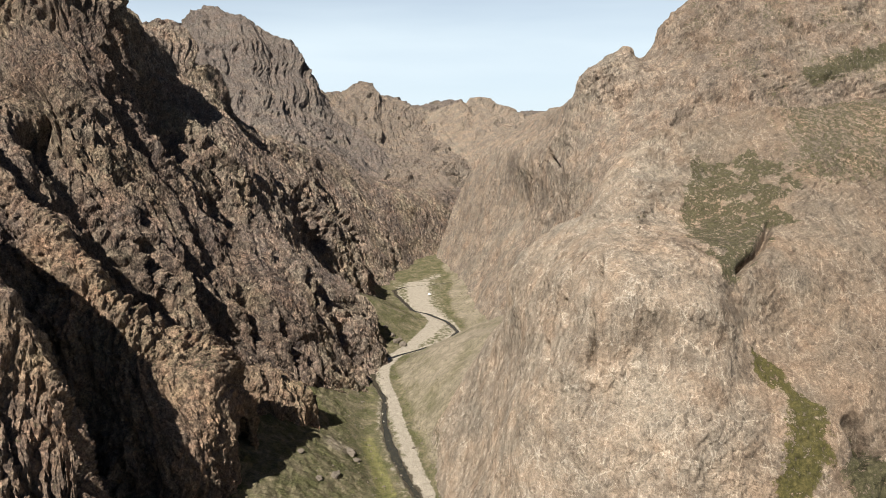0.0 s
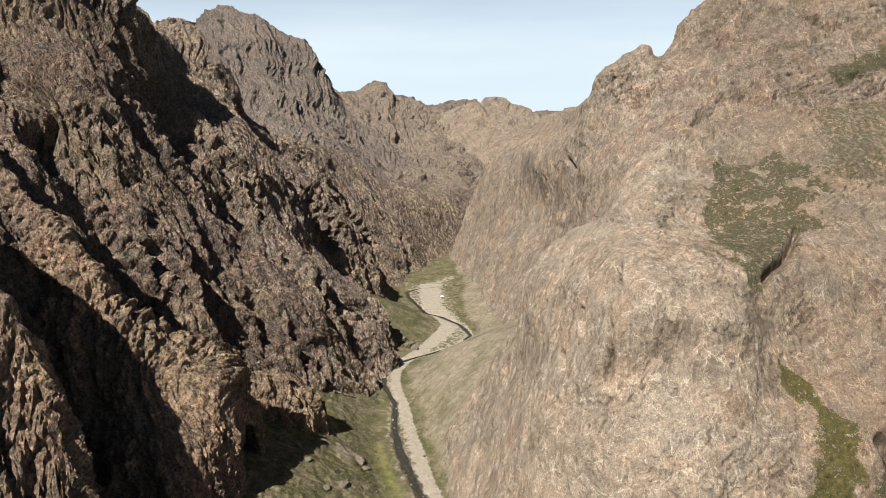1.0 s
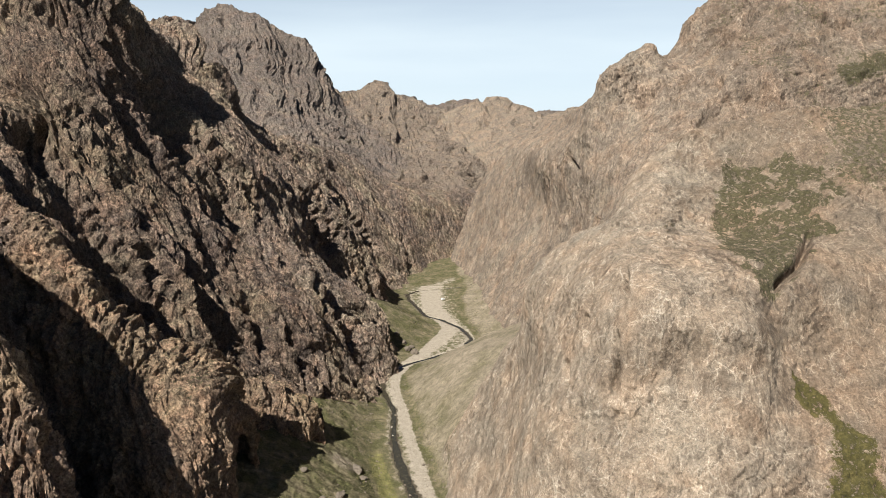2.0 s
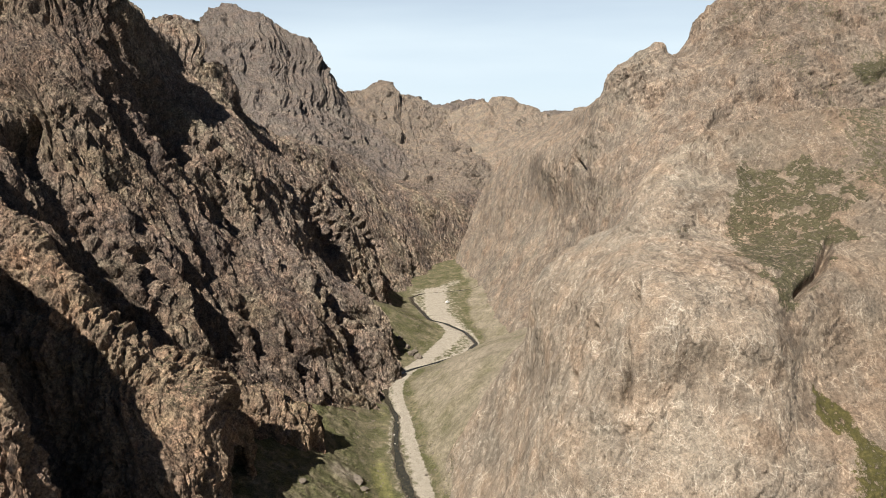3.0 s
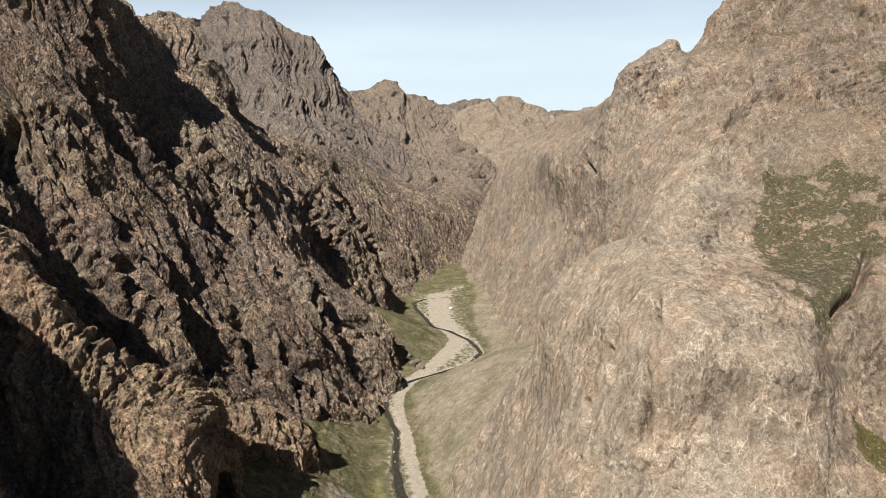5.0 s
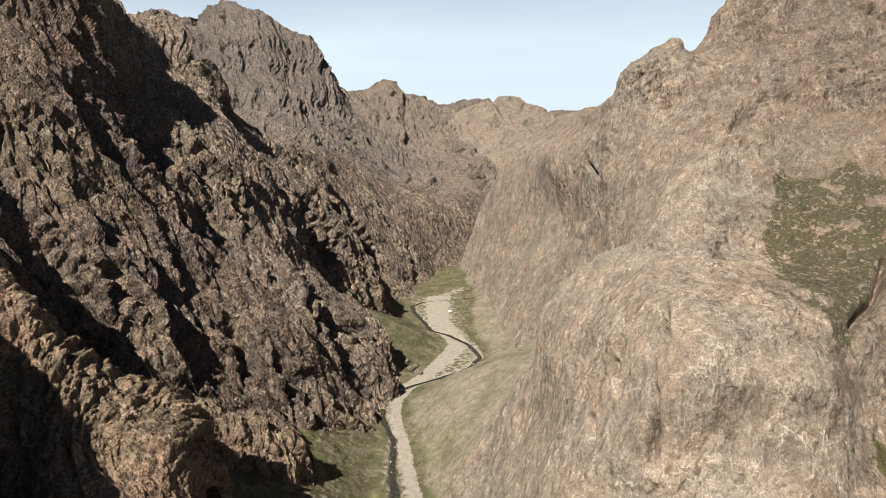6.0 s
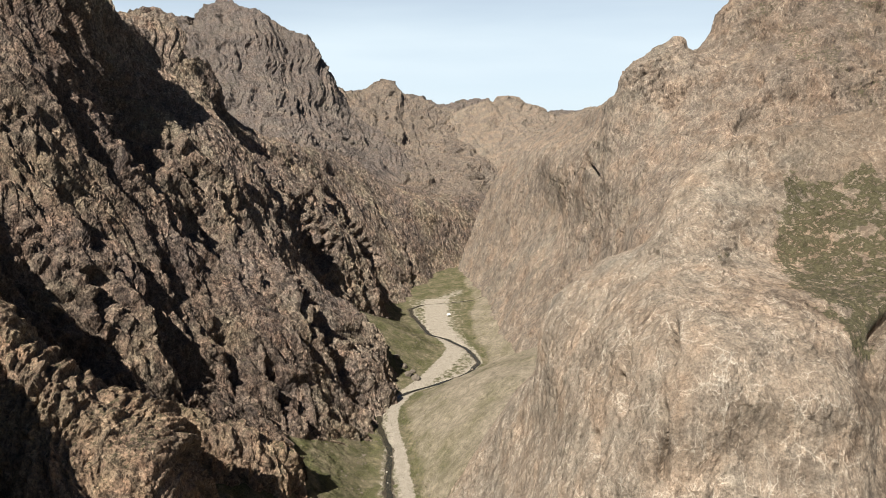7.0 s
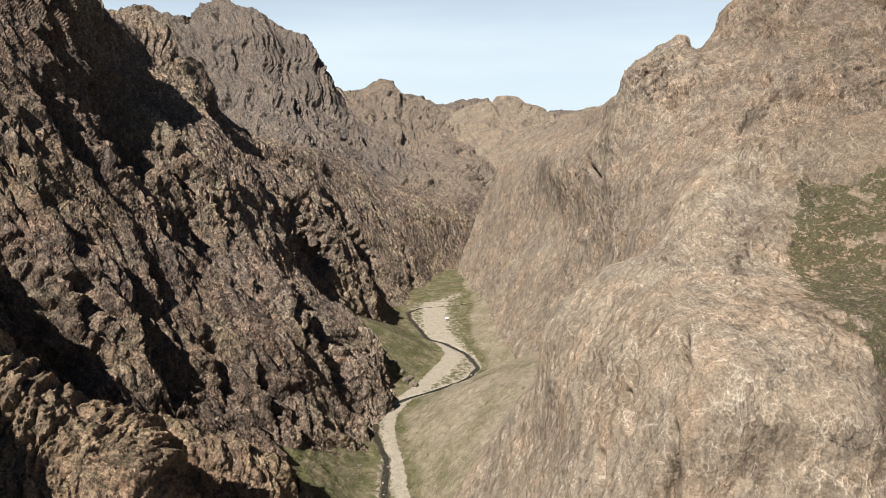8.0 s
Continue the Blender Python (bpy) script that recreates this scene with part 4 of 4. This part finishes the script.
def build_stones():
    """Small stones strewn over the slopes and the gravel."""
    rng = np.random.RandomState(8)
    shapes = [rock_points(60 + k, 1, 0.6) for k in range(6)]
    V, F, n = [], [], 0
    for i in range(2600):
        y = rng.uniform(330, 720)
        gl, gr = np.interp(y, *EDGE_L), np.interp(y, *EDGE_R)
        x = rng.choice([gl - abs(rng.normal(0, 22)), rng.uniform(gl, gr), gr + abs(rng.normal(0, 14))])
        size = 0.18 + 0.5 * rng.random() ** 4 * (1.8 if x < gl or x > gr else 0.9)
        v, f = shapes[i % 6]
        z = float(ground_height(np.array([x]), np.array([y]))[0])
        t = rng.uniform(0, 6.28)
        r = np.array([[math.cos(t), -math.sin(t), 0], [math.sin(t), math.cos(t), 0], [0, 0, 1]])
        V.append(v @ r.T * size + (x, y, z + 0.1 * size))
        F.append(f + n)
        n += len(v)
    me = bpy.data.meshes.new("scattered_stones")
    me.from_pydata(np.concatenate(V).tolist(), [], np.concatenate(F).tolist())
    me.materials.append(STONE)
    return tagged(new("scattered_stones", me), "small brown stones strewn over grass and gravel", "stones", kind="stuff")


build_stones()


def leaf_material(name, dark, light):
    m, n, l, p = nodes_of(name)
    info = n.new("ShaderNodeNewGeometry").outputs["Random Per Island"]
    l.new(ramp(n, l, info, ((0.1, dark), (0.9, light))), p.inputs["Base Color"])
    p.inputs["Roughness"].default_value = 0.8
    p.inputs["Specular IOR Level"].default_value = 0.2
    return m


SCRUB_LEAF = leaf_material("scrub_leaf", (0.016, 0.018, 0.007), (0.065, 0.062, 0.026))
GRASS_LEAF = leaf_material("grass_blade", (0.036, 0.037, 0.014), (0.122, 0.108, 0.050))


def tufts(name, places, sizes, blades, material, label, category, seed, spread_out=1.0):
    """Clumps of many small leaves: one mesh."""
    rng = np.random.RandomState(seed)
    n = len(places)
    ang = rng.uniform(0, 6.28, (n, blades))
    out = rng.uniform(0.15, 1.0, (n, blades)) * spread_out
    up = rng.uniform(0.25, 0.9, (n, blades))
    base = np.stack([np.cos(ang) * out * 0.7, np.sin(ang) * out * 0.7, up * 0.35], -1)
    tip = np.stack([np.cos(ang) * out * 1.15, np.sin(ang) * out * 1.15, up], -1) + rng.normal(0, 0.15, (n, blades, 3))
    side = np.stack([-np.sin(ang), np.cos(ang), np.zeros_like(ang)], -1) * 0.32
    quad = np.stack([base - side, base + side, tip + side * 0.5, tip - side * 0.5], 2) * sizes[:, None, None, None] + places[:, None, None, :]
    V = quad.reshape(-1, 3)
    F = np.arange(len(V)).reshape(-1, 4)
    me = bpy.data.meshes.new(name)
    me.from_pydata(V.tolist(), [], F.tolist())
    me.materials.append(material)
    return tagged(new(name, me), label, category, kind="stuff")


def build_scrub():
    rng = np.random.RandomState(12)
    pts = np.concatenate([SCRUB["east"][0], SCRUB["east_far"][0]])
    keep = pts[rng.choice(len(pts), min(9000, len(pts)), replace=False)]
    thick = fbm(keep[:, 0] / 4, keep[:, 1] / 4, keep[:, 2] / 4, 2, 31) > 0.12
    keep = keep[thick]
    tufts("mountain_scrub", keep, rng.uniform(0.2, 0.6, len(keep)), 9, SCRUB_LEAF, "low dark green juniper scrub growing on rock", "scrub", 3)
    n = 5200
    y = rng.uniform(335, 830, n)
    gl, gr = np.interp(y, *EDGE_L), np.interp(y, *EDGE_R)
    left = rng.random(n) < 0.72
    x = np.where(left, gl - 3 - np.abs(rng.normal(0, 26, n)), gr + 3 + np.abs(rng.normal(0, 14, n)))
    patch = fbm(x / 13, y / 13, x * 0, 3, 33) > 0.05
    x, y = x[patch], y[patch]
    places = np.stack([x, y, ground_height(x, y)], 1)
    tufts("grass_tussocks", places, rng.uniform(0.3, 0.8, len(x)), 7, GRASS_LEAF, "dry green grass tussocks on the lower slopes", "grass", 4)


build_scrub()


# ---- the parked vehicle ----
def plain(name, colour, rough=0.5, metal=0.0):
    m, n, l, p = nodes_of(name)
    geo = n.new("ShaderNodeNewGeometry").outputs["Position"]
    dust = tex_noise(n, l, geo, 2.5, 4, 0.6)
    l.new(mix(n, l, ramp(n, l, dust, ((0.45, (0, 0, 0)), (0.8, (0.35,) * 3))), colour, (0.3, 0.26, 0.2)), p.inputs["Base Color"])
    p.inputs["Roughness"].default_value, p.inputs["Metallic"].default_value = rough, metal
    return m


def part(name, bm, material, parent, label=""):
    me = bpy.data.meshes.new(name)
    bm.to_mesh(me)
    bm.free()
    me.materials.append(material)
    ob = new(name, me)
    ob.parent = parent
    if label:
        ob["label"] = label
    return ob


def box(sx, sy, sz, at, bevel=0.05, taper=1.0):
    bm = bmesh.new()
    bmesh.ops.create_cube(bm, size=1.0)
    for v in bm.verts:
        k = taper if v.co.z > 0 else 1.0
        v.co = Vector((v.co.x * sx * k, v.co.y * sy * k, v.co.z * sz)) + Vector(at)
    if bevel:
        bmesh.ops.bevel(bm, geom=bm.edges[:], offset=bevel, segments=2, affect="EDGES")
    return bm


def disc(radius, width, at):
    bm = bmesh.new()
    bmesh.ops.create_cone(bm, cap_ends=True, segments=24, radius1=radius, radius2=radius, depth=width, matrix=Matrix.Translation(at) @ Matrix.Rotation(radians(90), 4, "X"))
    bmesh.ops.bevel(bm, geom=[e for e in bm.edges if len(e.link_faces) == 2 and e.calc_face_angle() > 1], offset=0.03, segments=2, affect="EDGES")
    return bm


def build_van(x, y, turn):
    white, glass, rubber, steel = plain("van_paint", (0.8, 0.8, 0.78), 0.4), plain("van_glass", (0.02, 0.025, 0.03), 0.1), plain("van_rubber", (0.03, 0.03, 0.03), 0.9), plain("van_steel", (0.4, 0.4, 0.4), 0.4, 0.8)
    van = tagged(new("van"), "white off-road van parked on the gravel flat", "van")
    part("body", box(4.4, 1.9, 0.95, (0, 0, 0.95), 0.12), white, van)
    cabin = part("cabin", box(3.5, 1.8, 0.85, (-0.35, 0, 1.85), 0.12, 0.9), white, van)
    part("windscreen", box(0.06, 1.45, 0.55, (1.36, 0, 1.82), 0.02), glass, cabin, "dark windscreen")
    for side in (-1, 1):
        for k in (-1.3, -0.3, 0.7):
            part("side_window", box(0.8, 0.05, 0.45, (k, side * 0.885, 1.82), 0.02), glass, cabin, "dark side window")
    for k in (-1.35, 1.35):
        for side in (-1, 1):
            wheel = part("wheel", disc(0.40, 0.26, (k, side * 0.86, 0.40)), rubber, van, "black tyre")
            part("rim", disc(0.22, 0.28, (k, side * 0.86, 0.40)), steel, wheel, "steel rim")
    for k in (-2.24, 2.24):
        part("bumper", box(0.14, 1.8, 0.2, (k, 0, 0.6), 0.04), steel, van, "grey bumper")
    for side in (-1, 1):
        part("headlight", box(0.06, 0.3, 0.18, (2.2, side * 0.65, 1.05), 0.02), glass, van, "headlight")
    z = float(ground_height(np.array([x]), np.array([y]))[0])
    van.matrix_world = pose(x, y, z, 0, 0, turn)
    return van


build_van(-17, 806, 35)
